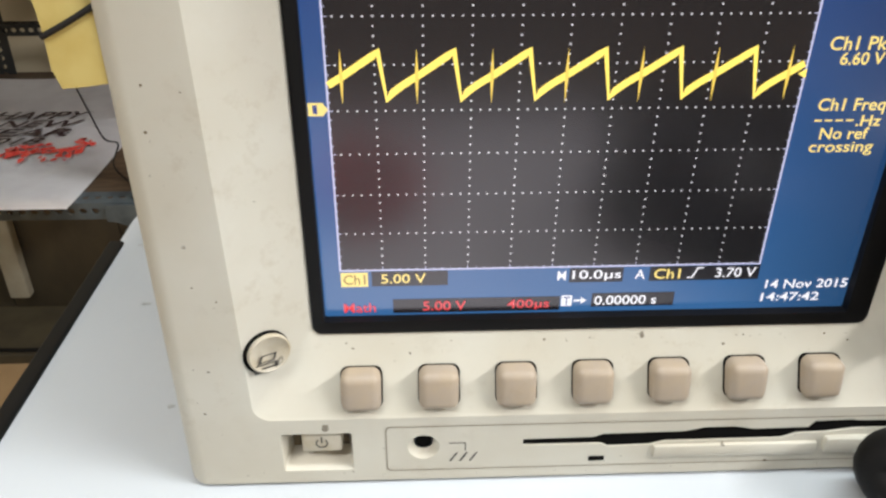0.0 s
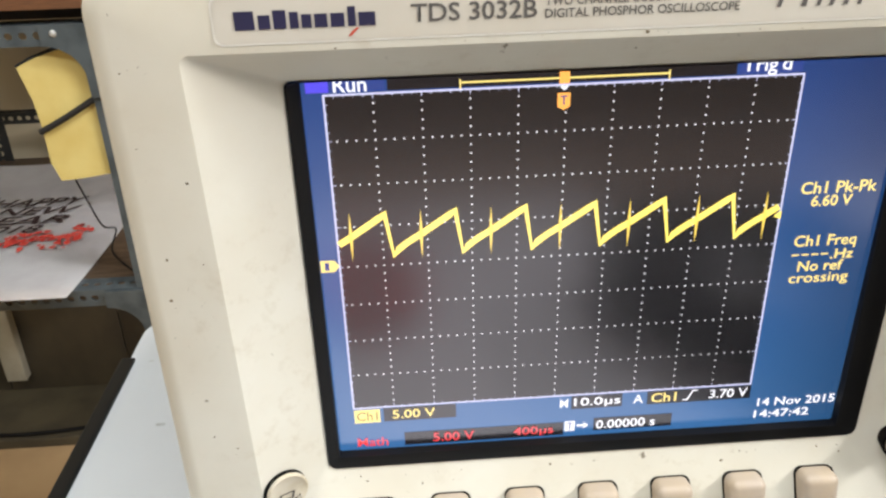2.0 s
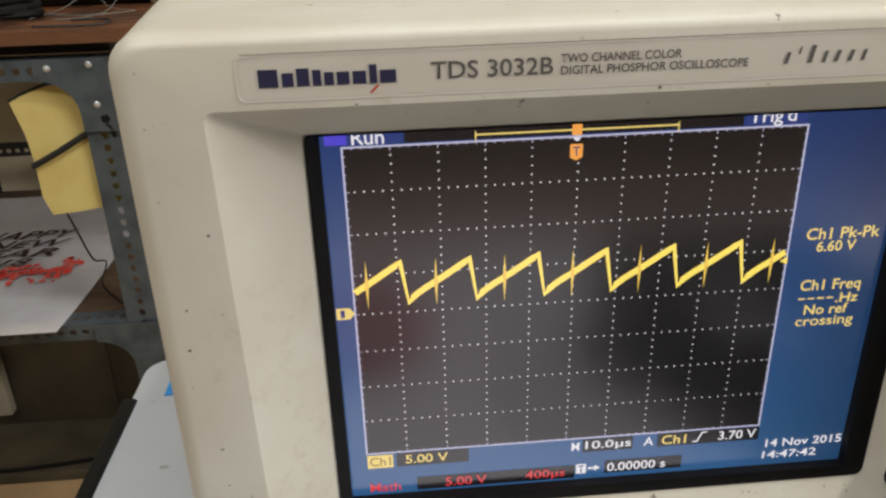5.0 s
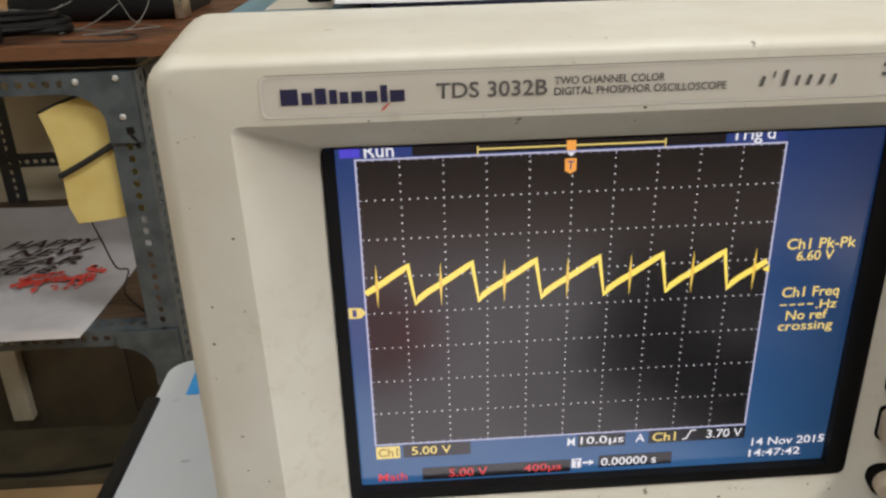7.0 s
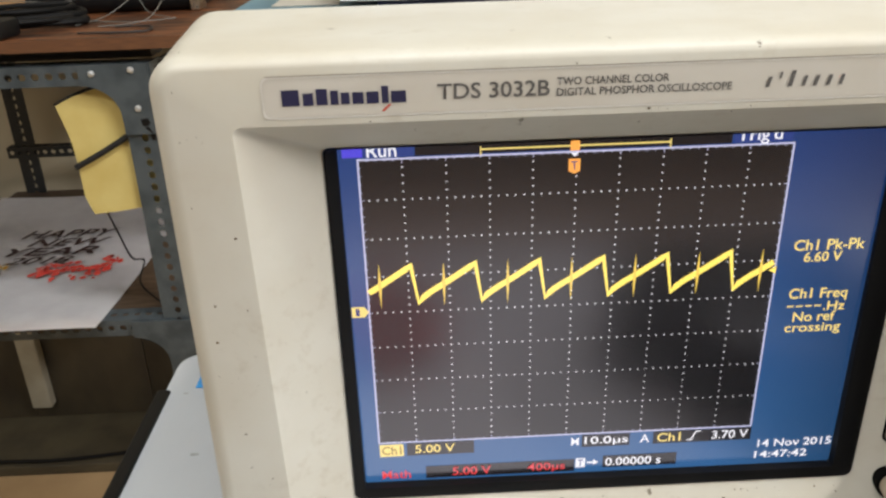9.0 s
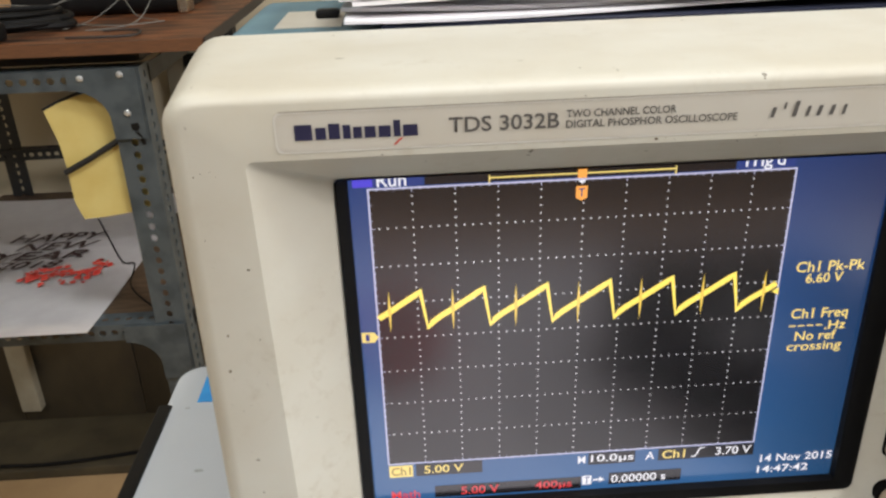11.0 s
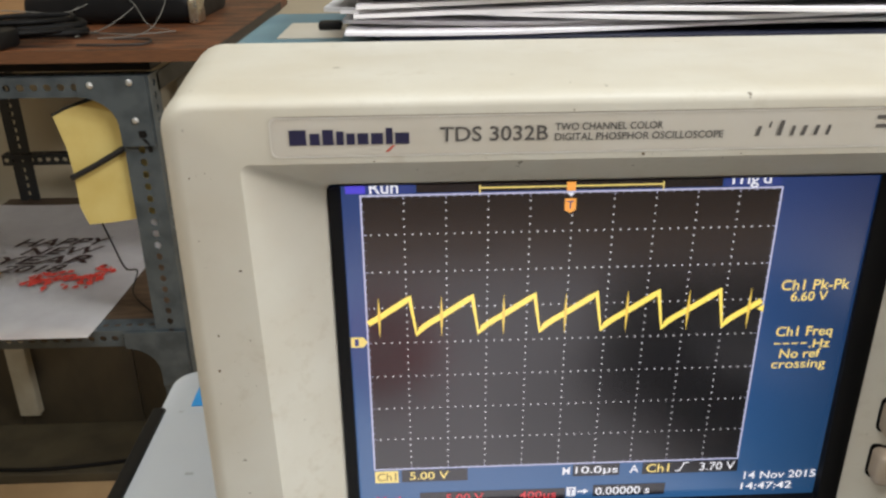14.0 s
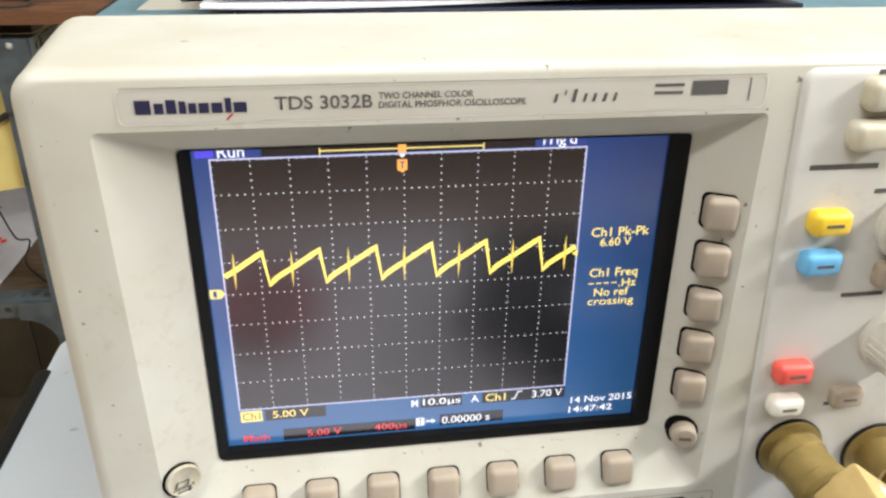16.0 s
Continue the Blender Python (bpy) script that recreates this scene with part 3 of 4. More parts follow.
# side keys on the right slope
SIDE = finish(rbox(0.0092, 0.0090, 0.0102, 0.0020, 4), "side_key", M_TAUPE)
SIDEGAP = finish(plate(rr(-0.0050, 0.0050, -0.0054, 0.0056, 0.0018, 4), -0.0003, depth=0.0008), "key_gap", M_HOLE)
turn_r = Matrix.Rotation(radians(-12), 4, "Z")
for k in range(5):
    p = (0.1424, -0.0085, 0.8732 - 0.0151 * k)
    key = part("side_key", SIDE, M_TAUPE, scope, at=p, turn=turn_r)
    part("key_gap", SIDEGAP, M_HOLE, key, at=(0.1420, -0.0083, p[2]), turn=Matrix.Rotation(radians(-29.9), 4, "Z"))
rnd = part("menu_off_button", lathe([(0.0001, -0.0052), (0.0034, -0.0050), (0.0042, -0.0042), (0.0044, 0.003), (0.0001, 0.003)], 28), M_TAUPE, scope, "small round taupe button", at=(0.1424, -0.0090, 0.7950), turn=turn_r)
part("button_gap", lathe([(0.0044, -0.0012), (0.0052, -0.0012), (0.0052, 0.002)], 28), M_HOLE, rnd, at=(0.1424, -0.0088, 0.7950), turn=turn_r)
part("button_mark", rect(-0.0020, 0.0020, -0.0006, 0.0006, 0), M_GREYINK, rnd, at=Vector((0.1424, -0.0090, 0.7950)) + turn_r @ Vector((0, -0.0053, 0)), turn=turn_r)

# badge strip over the display
badge = part("badge_strip", outline(rr(-0.0180, 0.1475, 0.9050, 0.9140, 0.0016, 5), F - 0.00014, 0.00035), M_PANEL, scope, "pale moulded rim of the badge strip")
# shadow along the badge rim, drawn as a darker line
part("badge_shadow_line", rect(-0.0168, 0.1465, 0.91398, 0.91418, F - 0.00018), M_LINE, badge)
part("badge_face", plate(rr(-0.0176, 0.1471, 0.9054, 0.9136, 0.0012, 5), F - 0.00006), M_LABEL, badge)
IY = F - 0.0002
# maker's mark: plain strokes in its colours
for x, w, h in ((-0.0138, 0.0040, 0.0034), (-0.0094, 0.0024, 0.0026), (-0.0066, 0.0026, 0.0034), (-0.0036, 0.0018, 0.0030), (-0.0014, 0.0020, 0.0025), (0.0010, 0.0026, 0.0025), (0.0040, 0.0028, 0.0025), (0.0072, 0.0016, 0.0036), (0.0092, 0.0034, 0.0025)):
    own = rect(x, x + w * 0.92, 0.9078, 0.9078 + h, IY)
    part("maker_mark", own, M_NAVY, badge, "dark blue block of the maker's mark")
part("mark_accent", plate(((0.0070, 0.9060), (0.0076, 0.9060), (0.0092, 0.9075), (0.0086, 0.9075)), IY), M_REDINK, badge, "small red slash")
writing("model_text", "TDS 3032B", 0.0190, 0.0428, 0.9080, 0.9114, IY, M_GREYINK, badge, 0.012)
writing("type_text", "TWO CHANNEL COLOR", 0.0443, 0.0682, 0.9101, 0.9118, IY, M_GREYINK, badge, 0.012)
writing("type_text", "DIGITAL PHOSPHOR OSCILLOSCOPE", 0.0443, 0.0818, 0.9078, 0.9095, IY, M_GREYINK, badge, 0.012)
for x, w, h in ((0.0890, 0.0022, 0.0022), (0.0918, 0.0012, 0.0014), (0.0938, 0.0026, 0.0034), (0.0968, 0.0020, 0.0022), (0.0992, 0.0024, 0.0022), (0.1020, 0.0024, 0.0022), (0.1048, 0.0020, 0.0022)):
    z = 0.9080 if w > 0.0015 else 0.9098
    part("feature_mark", plate(((x, z), (x + w * 0.38, z), (x + w * 0.62, z + h), (x + w * 0.24, z + h)), IY), M_GREYINK, badge, "grey slanted print stroke")
mark = bmesh.new()
for x0, x1, z0, z1 in ((0.1160, 0.1240, 0.9114, 0.9122), (0.1160, 0.1238, 0.9094, 0.9102)):
    rect(x0, x1, z0, z1, IY, mark)
part("rating_text", mark, M_GREYINK, badge, "illegible grey print as bars")
part("rating_block", rect(0.1262, 0.1362, 0.9090, 0.9128, IY), M_GREYINK, badge, "dark printed block")
part("badge_tick", rect(0.1422, 0.1426, 0.9072, 0.9132, IY), M_GREYINK, badge)

# ---- display ----
frame_bm = bmesh.new()
VX0, VX1, VZ0, VZ1 = -0.0046, 0.1277, 0.7966, 0.8952
bridge(frame_bm, [at_y(rr(LX0 + 0.0001, LX1 - 0.0001, LZ0 + 0.0001, LZ1 - 0.0001, 0.0012, 5, 0.0022), DEEP - 0.0004), at_y(rr(LX0 + 0.0006, LX1 - 0.0012, LZ0 + 0.0008, LZ1 - 0.0003, 0.0011, 5, 0.0020), DEEP - 0.0005),
                  [Vector((x, -0.0006 if z > 0.88 else -0.0028, z)) for x, z in rr(VX0, VX1, VZ0, VZ1, 0.0006, 5)], at_y(rr(VX0, VX1, VZ0, VZ1, 0.0006, 5), 0.001)])
display = part("display_frame", frame_bm, M_FRAME, scope, "glossy black display frame")
screen = part("screen", rect(VX0 - 0.001, VX1 + 0.001, VZ0 - 0.001, 0.8975, 0.0), S_BLUE, scope, "lit blue liquid crystal screen")
W, H, GZ = 0.1035, 0.0815, 0.8100
DIV, DIVZ = W / 10, H / 8
L1, L2, L3, L4 = -0.00008, -0.00014, -0.0002, -0.00026
part("graticule_field", rect(0, W, GZ, GZ + H, L1), S_DARK, screen, "dark plotting field")
bm = bmesh.new()
t_ = 0.00042
for x0, x1, z0, z1 in ((-t_ / 2, W + t_ / 2, GZ - t_ / 2, GZ + t_ / 2), (-t_ / 2, W + t_ / 2, GZ + H - t_ / 2, GZ + H + t_ / 2), (-t_ / 2, t_ / 2, GZ, GZ + H), (W - t_ / 2, W + t_ / 2, GZ, GZ + H)):
    rect(x0, x1, z0, z1, L2, bm)
tk = 0.0002
for i in range(1, 50):
    x, n = i * DIV / 5, 0.0010 if i % 5 == 0 else 0.0006
    rect(x - tk / 2, x + tk / 2, GZ, GZ + n, L2, bm)
    rect(x - tk / 2, x + tk / 2, GZ + H - n, GZ + H, L2, bm)
for i in range(1, 40):
    z, n = GZ + i * DIVZ / 5, 0.0010 if i % 5 == 0 else 0.0006
    rect(0, n, z - tk / 2, z + tk / 2, L2, bm)
    rect(W - n, W, z - tk / 2, z + tk / 2, L2, bm)
part("graticule_border", bm, S_LINE, screen, "pale ruled border with ticks")
bm = bmesh.new()
ds = 0.00019
for i in range(1, 10):
    for j in range(1, 40):
        rect(i * DIV - ds, i * DIV + ds, GZ + j * DIVZ / 5 - ds, GZ + j * DIVZ / 5 + ds, L2, bm)
for j in range(1, 8):
    for i in range(1, 50):
        if i % 5:
            rect(i * DIV / 5 - ds, i * DIV / 5 + ds, GZ + j * DIVZ - ds, GZ + j * DIVZ + ds, L2, bm)
tagged(part("graticule_dots", bm, S_DOT, screen, "dotted grid lines"), kind="stuff")

# trace: a ramp with a glitch in its middle, six and a half times across
ZERO = GZ + 4 * DIVZ


def trace_y(ph):
    """Height in divisions over one period of the ramp, phase 0 to 1."""
    if ph < 0.40:
        u = ph / 0.40
        return 0.24 + 0.50 * (u ** 0.72)
    return 0.74 + 0.53 * (ph - 0.40) / 0.50


bm_ramp, bm_spike = bmesh.new(), bmesh.new()
PERIOD, FIRST = 1.555, 1.235     # in divisions; FIRST: the first foot of the ramp
line = []
for n in range(-1, 7):
    foot = FIRST + n * PERIOD
    for k in range(0, 13):
        ph = 0.90 * k / 12
        if 0 <= foot + ph * PERIOD <= 10:
            line.append(Vector(((foot + ph * PERIOD) * DIV, ZERO + trace_y(ph) * DIVZ)))
    xs = (foot + 0.405 * PERIOD) * DIV
    if 0 < xs < W:
        z, h = ZERO + 0.74 * DIVZ, 0.00042
        plate(((xs - h, z), (xs, z - 0.0062), (xs + h, z), (xs, z + 0.0062)), L4, bm_spike)
half = []
for i, p in enumerate(line):
    a, b = line[max(i - 1, 0)], line[min(i + 1, len(line) - 1)]
    d1, d2 = (p - a), (b - p)
    w1 = 0.00080 if d1.y >= 0 else 0.00078
    w2 = 0.00080 if d2.y >= 0 else 0.00078
    n1 = Vector((-d1.y, d1.x)).normalized() if d1.length else Vector((-d2.y, d2.x)).normalized()
    n2 = Vector((-d2.y, d2.x)).normalized() if d2.length else n1
    m_ = (n1 * w1 + n2 * w2) / 2 / max(0.45, (1 + n1.dot(n2)) / 2)
    half.append((bm_ramp.verts.new((p.x + m_.x, L3, p.y + m_.y)), bm_ramp.verts.new((p.x - m_.x, L3, p.y - m_.y))))
for (a, b), (c, d) in zip(half, half[1:]):
    bm_ramp.faces.new((a, b, d, c))
part("trace", bm_ramp, S_YELLOW, screen, "thick yellow sawtooth trace")
tagged(part("trace_glitch", bm_spike, S_DIM, screen, "dim vertical spikes on the trace"), kind="stuff")
m1 = part("channel_marker", plate(((-0.0044, 0.8497), (-0.0012, 0.8497), (0.0, 0.8512), (-0.0012, 0.8527), (-0.0044, 0.8527)), L3), S_TEXT, screen, "yellow channel marker")
writing("marker_digit", "1", -0.0034, -0.0024, 0.8502, 0.8522, L4, S_NAVY, m1)
part("level_arrow", plate(((W - 0.0016, ZERO + 0.0074), (W + 0.0002, ZERO + 0.0064), (W + 0.0002, ZERO + 0.0086)), L4), S_YELLOW, screen)
part("trigger_marker", plate(((0.0498, 0.8868), (0.0512, 0.8860), (0.0526, 0.8868), (0.0526, 0.8898), (0.0498, 0.8898)), L3), S_ORANGE, screen, "orange trigger marker")
writing("marker_letter", "T", 0.0504, 0.0520, 0.8871, 0.8892, L4, S_NAVY, screen, 0.01)
part("record_position", rect(0.0501, 0.0523, 0.8918, 0.8950, L4), S_ORANGE, screen)
part("record_pointer", plate(((0.0512, 0.8903), (0.0522, 0.8913), (0.0502, 0.8913)), L4), S_WHITE, screen)

# black strips, then the writing
for x0, x1, z0, z1 in ((0.0135, 0.0885, 0.8920, 0.8960), (0.0075, 0.0262, 0.8053, 0.8096), (0.0125, 0.0545, 0.7972, 0.8014), (0.0625, 0.0835, 0.7980, 0.8021), (0.0563, 0.0697, 0.8054, 0.8096), (0.0763, W + 0.0004, 0.8054, 0.8096)):
    part("readout_strip", rect(x0, x1, z0, z1, L1), S_BLACK, screen)
part("readout_patch", rect(-0.0030, 0.0130, 0.8920, 0.8960, L1), S_NAVY, screen)
part("readout_patch", rect(0.0890, 0.1030, 0.8920, 0.8960, L1), S_NAVY, screen)
part("maker_word", rect(-0.0036, 0.0012, 0.8921, 0.8945, L2), S_PURPLE, screen, "purple block for the maker's word")
bar = rect(0.0290, 0.0738, 0.8928, 0.8932, L3)
rect(0.0288, 0.0291, 0.8916, 0.8938, L3, bar)
rect(0.0737, 0.0740, 0.8916, 0.8938, L3, bar)
part("record_bar", bar, S_TEXT, screen)
part("channel_box", rect(0.0, 0.0066, 0.8053, 0.8094, L2), S_TEXT, screen)
part("delay_box", rect(0.0548, 0.0575, 0.7984, 0.8016, L2), S_WHITE, screen)
part("delay_arrow", plate(((0.0580, 0.7997), (0.0598, 0.7997), (0.0598, 0.7990), (0.0612, 0.8000), (0.0598, 0.8010), (0.0598, 0.8003), (0.0580, 0.8003)), L2), S_WHITE, screen)
part("edge_symbol", plate(((0.0858, 0.8061), (0.0872, 0.8061), (0.0884, 0.8089), (0.0896, 0.8089), (0.0896, 0.8093), (0.0881, 0.8093), (0.0869, 0.8065), (0.0858, 0.8065)), L3), S_WHITE, screen)
bm = bmesh.new()
for k in range(4):
    rect(0.1082 + 0.0024 * k, 0.1099 + 0.0024 * k, 0.8471, 0.8475, L3, bm)
part("frequency_dashes", bm, S_TEXT, screen)
for body, x0, x1, z0, z1, mat in (
        ("Run", 0.0022, 0.0092, 0.8920, 0.8953, S_WHITE), ("Trig'd", 0.0896, 0.1004, 0.8916, 0.8958, S_WHITE),
        ("Ch1 Pk-Pk", 0.1075, 0.1255, 0.8632, 0.8662, S_TEXT), ("6.60 V", 0.1105, 0.1202, 0.8600, 0.8628, S_TEXT),
        ("Ch1 Freq", 0.1082, 0.1234, 0.8487, 0.8525, S_TEXT), (".Hz", 0.1178, 0.1234, 0.8459, 0.8485, S_TEXT),
        ("No ref", 0.1102, 0.1213, 0.8428, 0.8456, S_TEXT), ("crossing", 0.1085, 0.1233, 0.8388, 0.8422, S_TEXT),
        ("14 Nov 2015", 0.1062, 0.1272, 0.8026, 0.8052, S_WHITE), ("14:47:42", 0.1058, 0.1208, 0.7988, 0.8013, S_WHITE),
        ("Ch1", 0.0006, 0.0060, 0.8060, 0.8088, S_OLIVE), ("5.00 V", 0.0098, 0.0208, 0.8062, 0.8089, S_TEXT),
        ("Math", 0.0002, 0.0082, 0.7977, 0.8004, S_RED), ("5.00 V", 0.0200, 0.0308, 0.7979, 0.8007, S_RED), ("400µs", 0.0412, 0.0518, 0.7976, 0.8007, S_RED),
        ("T", 0.0554, 0.0569, 0.7988, 0.8012, S_NAVY), ("0.00000 s", 0.0632, 0.0790, 0.7986, 0.8014, S_WHITE),
        ("M ", 0.0533, 0.0554, 0.8062, 0.8089, S_WHITE), ("10.0µs", 0.0570, 0.0692, 0.8059, 0.8090, S_WHITE), ("A", 0.0726, 0.0752, 0.8062, 0.8089, S_WHITE),
        ("Ch1", 0.0774, 0.0840, 0.8061, 0.8090, S_TEXT), ("3.70 V", 0.0928, 0.1030, 0.8062, 0.8090, S_WHITE)):
    writing("readout_text", body.strip(), x0, x1, z0, z1, L4, mat, screen, 0.004 if body == "M " else 0.006 if body == "crossing" else 0.011)

# ---- control panel ----
PX0, PX1 = 0.1600, 0.3290
bm = bmesh.new()
bridge(bm, [at_y(rr(PX0 - 0.0035 + i, PX1 - i, 0.7570 + i, 0.9158 - i, 0.004, 5), F + y) for i, y in ((0.0, 0.0005), (0.0009, -0.0007), (0.0020, -0.0012))], close_last=True)
for v in bm.verts:
    if v.co.x < 0.2:
        v.co.x += 0.0075 * (0.9158 - v.co.z) / 0.16
panel = part("control_panel", bm, M_PANEL, scope, "pale grey control panel with coloured buttons")
PY = F - 0.0012


def pill(name, x, z, sx, sz, sy, mat, label, mark=True):
    b = part(name, rbox(sx, sy, sz, min(sz, sy) * 0.36, 4), mat, panel, label, at=(x, PY - sy / 2 + 0.001, z))
    if mark:
        part("button_print", rect(x - sx * 0.22, x + sx * 0.22, z - 0.0005, z + 0.0005, PY - sy + 0.00092), M_GREYINK, b)
    return b


pill("channel_button", 0.1724, 0.8716, 0.0122, 0.0078, 0.0066, M_YELLOW, "bright yellow channel button")
pill("channel_button", 0.1724, 0.8588, 0.0122, 0.0078, 0.0066, M_BLUE, "pale blue channel button")
pill("math_button", 0.1724, 0.8202, 0.0122, 0.0078, 0.0066, M_RED, "coral red button")
pill("reference_button", 0.1724, 0.8075, 0.0112, 0.0074, 0.0066, M_WHITE, "white button")
pill("panel_button", 0.1822, 0.9088, 0.0170, 0.0088, 0.0070, M_CREAM, "cream panel button", False)
pill("panel_button", 0.1790, 0.8975, 0.0140, 0.0086, 0.0070, M_CREAM, "", False)
pill("panel_button", 0.2010, 0.9065, 0.0140, 0.0100, 0.0070, M_CREAM, "", False)
pill("small_button", 0.1942, 0.8082, 0.0108, 0.0072, 0.0050, M_TAUPE, "small taupe button")
pill("small_button", 0.1985, 0.8530, 0.0130, 0.0085, 0.0060, M_TAUPE, "")
part("panel_line", rect(0.1640, 0.1850, 0.8868, 0.8884, PY - 0.0001), M_GREYINK, panel)
for x0, x1, z in ((0.178, 0.190, 0.9135), (0.186, 0.199, 0.8790), (0.184, 0.198, 0.8450), (0.188, 0.200, 0.8040)):
    part("panel_print", rect(x0, x1, z, z + 0.0014, PY - 0.0001), M_GREYINK, panel, "illegible grey print as a bar")


def knob(x, z, r, h, mat):
    prof = [(r * 1.12, 0.0), (r * 1.12, -0.002), (r, -0.003), (r * 0.96, -h + 0.002), (r * 0.86, -h), (0.0001, -h + 0.0006)]
    k = part("knob", lathe(prof, 40), mat, panel, "round light grey knob", at=(x, PY, z))
    ribs = bmesh.new()
    for i in range(24):
        a = 2 * math.pi * i / 24
        p = Matrix.Rotation(a, 4, "Y") @ Matrix.Translation((r * 0.985, -h / 2 - 0.0005, 0))
        bmesh.ops.create_cube(ribs, size=1, matrix=p @ Matrix.Diagonal((0.0009, h * 0.7, 0.0009, 1)))
    part("knob_ribs", ribs, mat, k, at=(x, PY, z))
    return k


knob(0.2010, 0.8690, 0.0105, 0.013, M_KNOB)
knob(0.2050, 0.8290, 0.0096, 0.014, M_KNOB)
knob(0.2460, 0.8690, 0.0105, 0.013, M_KNOB)


def bnc(x, z):
    c = part("input_socket", lathe([(0.0110, 0.0), (0.0110, -0.002), (0.0074, -0.0024), (0.0070, -0.014), (0.0056, -0.014), (0.0054, -0.004), (0.0001, -0.004)], 32), M_BRASS, panel, "tarnished coaxial input socket", at=(x, PY, z))
    part("insulator", lathe([(0.0050, -0.004), (0.0048, -0.009), (0.0022, -0.009), (0.0001, -0.0085)], 24), M_ORANGE, c, at=(x, PY, z))
    part("dark_ring", lathe([(0.0114, -0.0002), (0.0114, -0.0012), (0.0108, -0.0014)], 32), M_BLACK, c, at=(x, PY, z))


bnc(0.1790, 0.7880)
bnc(0.2110, 0.7830)
bnc(0.2410, 0.7830)

# ---- body of the instrument ----
bm = bmesh.new()
bridge(bm, [at_y(rr(SX0 - 0.0045 + i, SX1 + 0.0045 - i, SZ0 + i, SZ1 - 0.0020 - i, 0.008, 5), y) for i, y in ((0.0, BACK + 0.0004), (0.0, 0.150), (0.003, 0.162))], True, True)
part("rear_case", bm, M_TEAL, scope, "blue-grey painted rear case")
part("case_label", span(-0.0300, -0.0090, 0.0800, 0.1180, SZ1 - 0.0021, SZ1 - 0.0017), M_LABEL, scope, "cream paper label on the case")
for x in (0.0, 0.29):
    for y in (0.02, 0.14):
        part("foot", lathe([(0.008, 0.0), (0.007, 0.0012), (0.0001, 0.0012)], 18, axis="z"), M_BLACK, scope, at=(x, y, DZ))

# probe plugged into the first input
probe = thing("probe_lead", (0.181, -0.04, DZ), "tan coaxial plug with a black lead, plugged into the oscilloscope", "probe")
bm = lathe([(0.0094, 0.0), (0.0094, -0.004), (0.0088, -0.0045), (0.0088, -0.013), (0.0093, -0.0135), (0.0093, -0.017), (0.0080, -0.0185), (0.0001, -0.0185)], 36)
part("bayonet_collar", bm, M_BRASS, probe, "tarnished brass-coloured collar", at=(0.1790, PY - 0.004, 0.7880), turn=Matrix.Rotation(radians(6), 4, "X") @ Matrix.Rotation(radians(6), 4, "Z"))
tm = Matrix.Rotation(radians(38), 4, "Y") @ Matrix.Rotation(radians(8), 4, "X")
box = part("adapter_body", rbox(0.034, 0.024, 0.017, 0.0016), M_TAN, probe, "tan plastic compensation box", at=(0.1915, PY - 0.034, 0.7830), turn=tm)
part("adapter_label", rbox(0.022, 0.013, 0.0003), M_PAPERGREY, box, at=Vector((0.1915, PY - 0.034, 0.7830)) + tm @ Vector((0.002, 0, 0.0086)), turn=tm)
part("lead", tube_along([(0.194, -0.052, 0.779), (0.174, -0.048, 0.776), (0.150, -0.033, 0.774), (0.1365, -0.0235, 0.7672), (0.1375, -0.031, 0.7604), (0.156, -0.07, 0.7598), (0.25, -0.16, 0.7598), (0.40, -0.22, 0.7598)], 0.0066, 14), M_CABLE, probe, "black rubber lead")

# unseen coils added in front of the instrument to tint and darken the screen's reflection
M_REDCOIL = material("red_reflected_coil", lin(176, 26, 30), 0.45, other=lin(150, 20, 26), scale=80)


def reflection_coil(name, cx, cy, rx, ry, turns, r, mat, label, seed):
    rnd_ = random.Random(seed)
    pts = []
    for k in range(turns * 8):
        a, q = 2 * math.pi * k / 8, rnd_.uniform(0.45, 1.0)
        pts.append((cx + rx * q * math.cos(a), cy + ry * q * math.sin(a), DZ + r + 0.0004 + r * 1.6 * k / (turns * 8) * turns * 0.5))
    return solid(name, tube_along(pts, r, 8, 6), mat, label, "lead", group="coiled leads on the table")


reflection_coil("reflected_coil", -0.004, -0.160, 0.026, 0.038, 7, 0.0020, M_REDCOIL, "unseen red coil added to tint the screen's reflection", 3)
reflection_coil("reflected_coil", 0.166, -0.128, 0.076, 0.072, 12, 0.0032, M_CABLE, "unseen black coil added to darken the screen's reflection", 7)

# ---- papers on the instrument ----
PZ = SZ1 - 0.0019


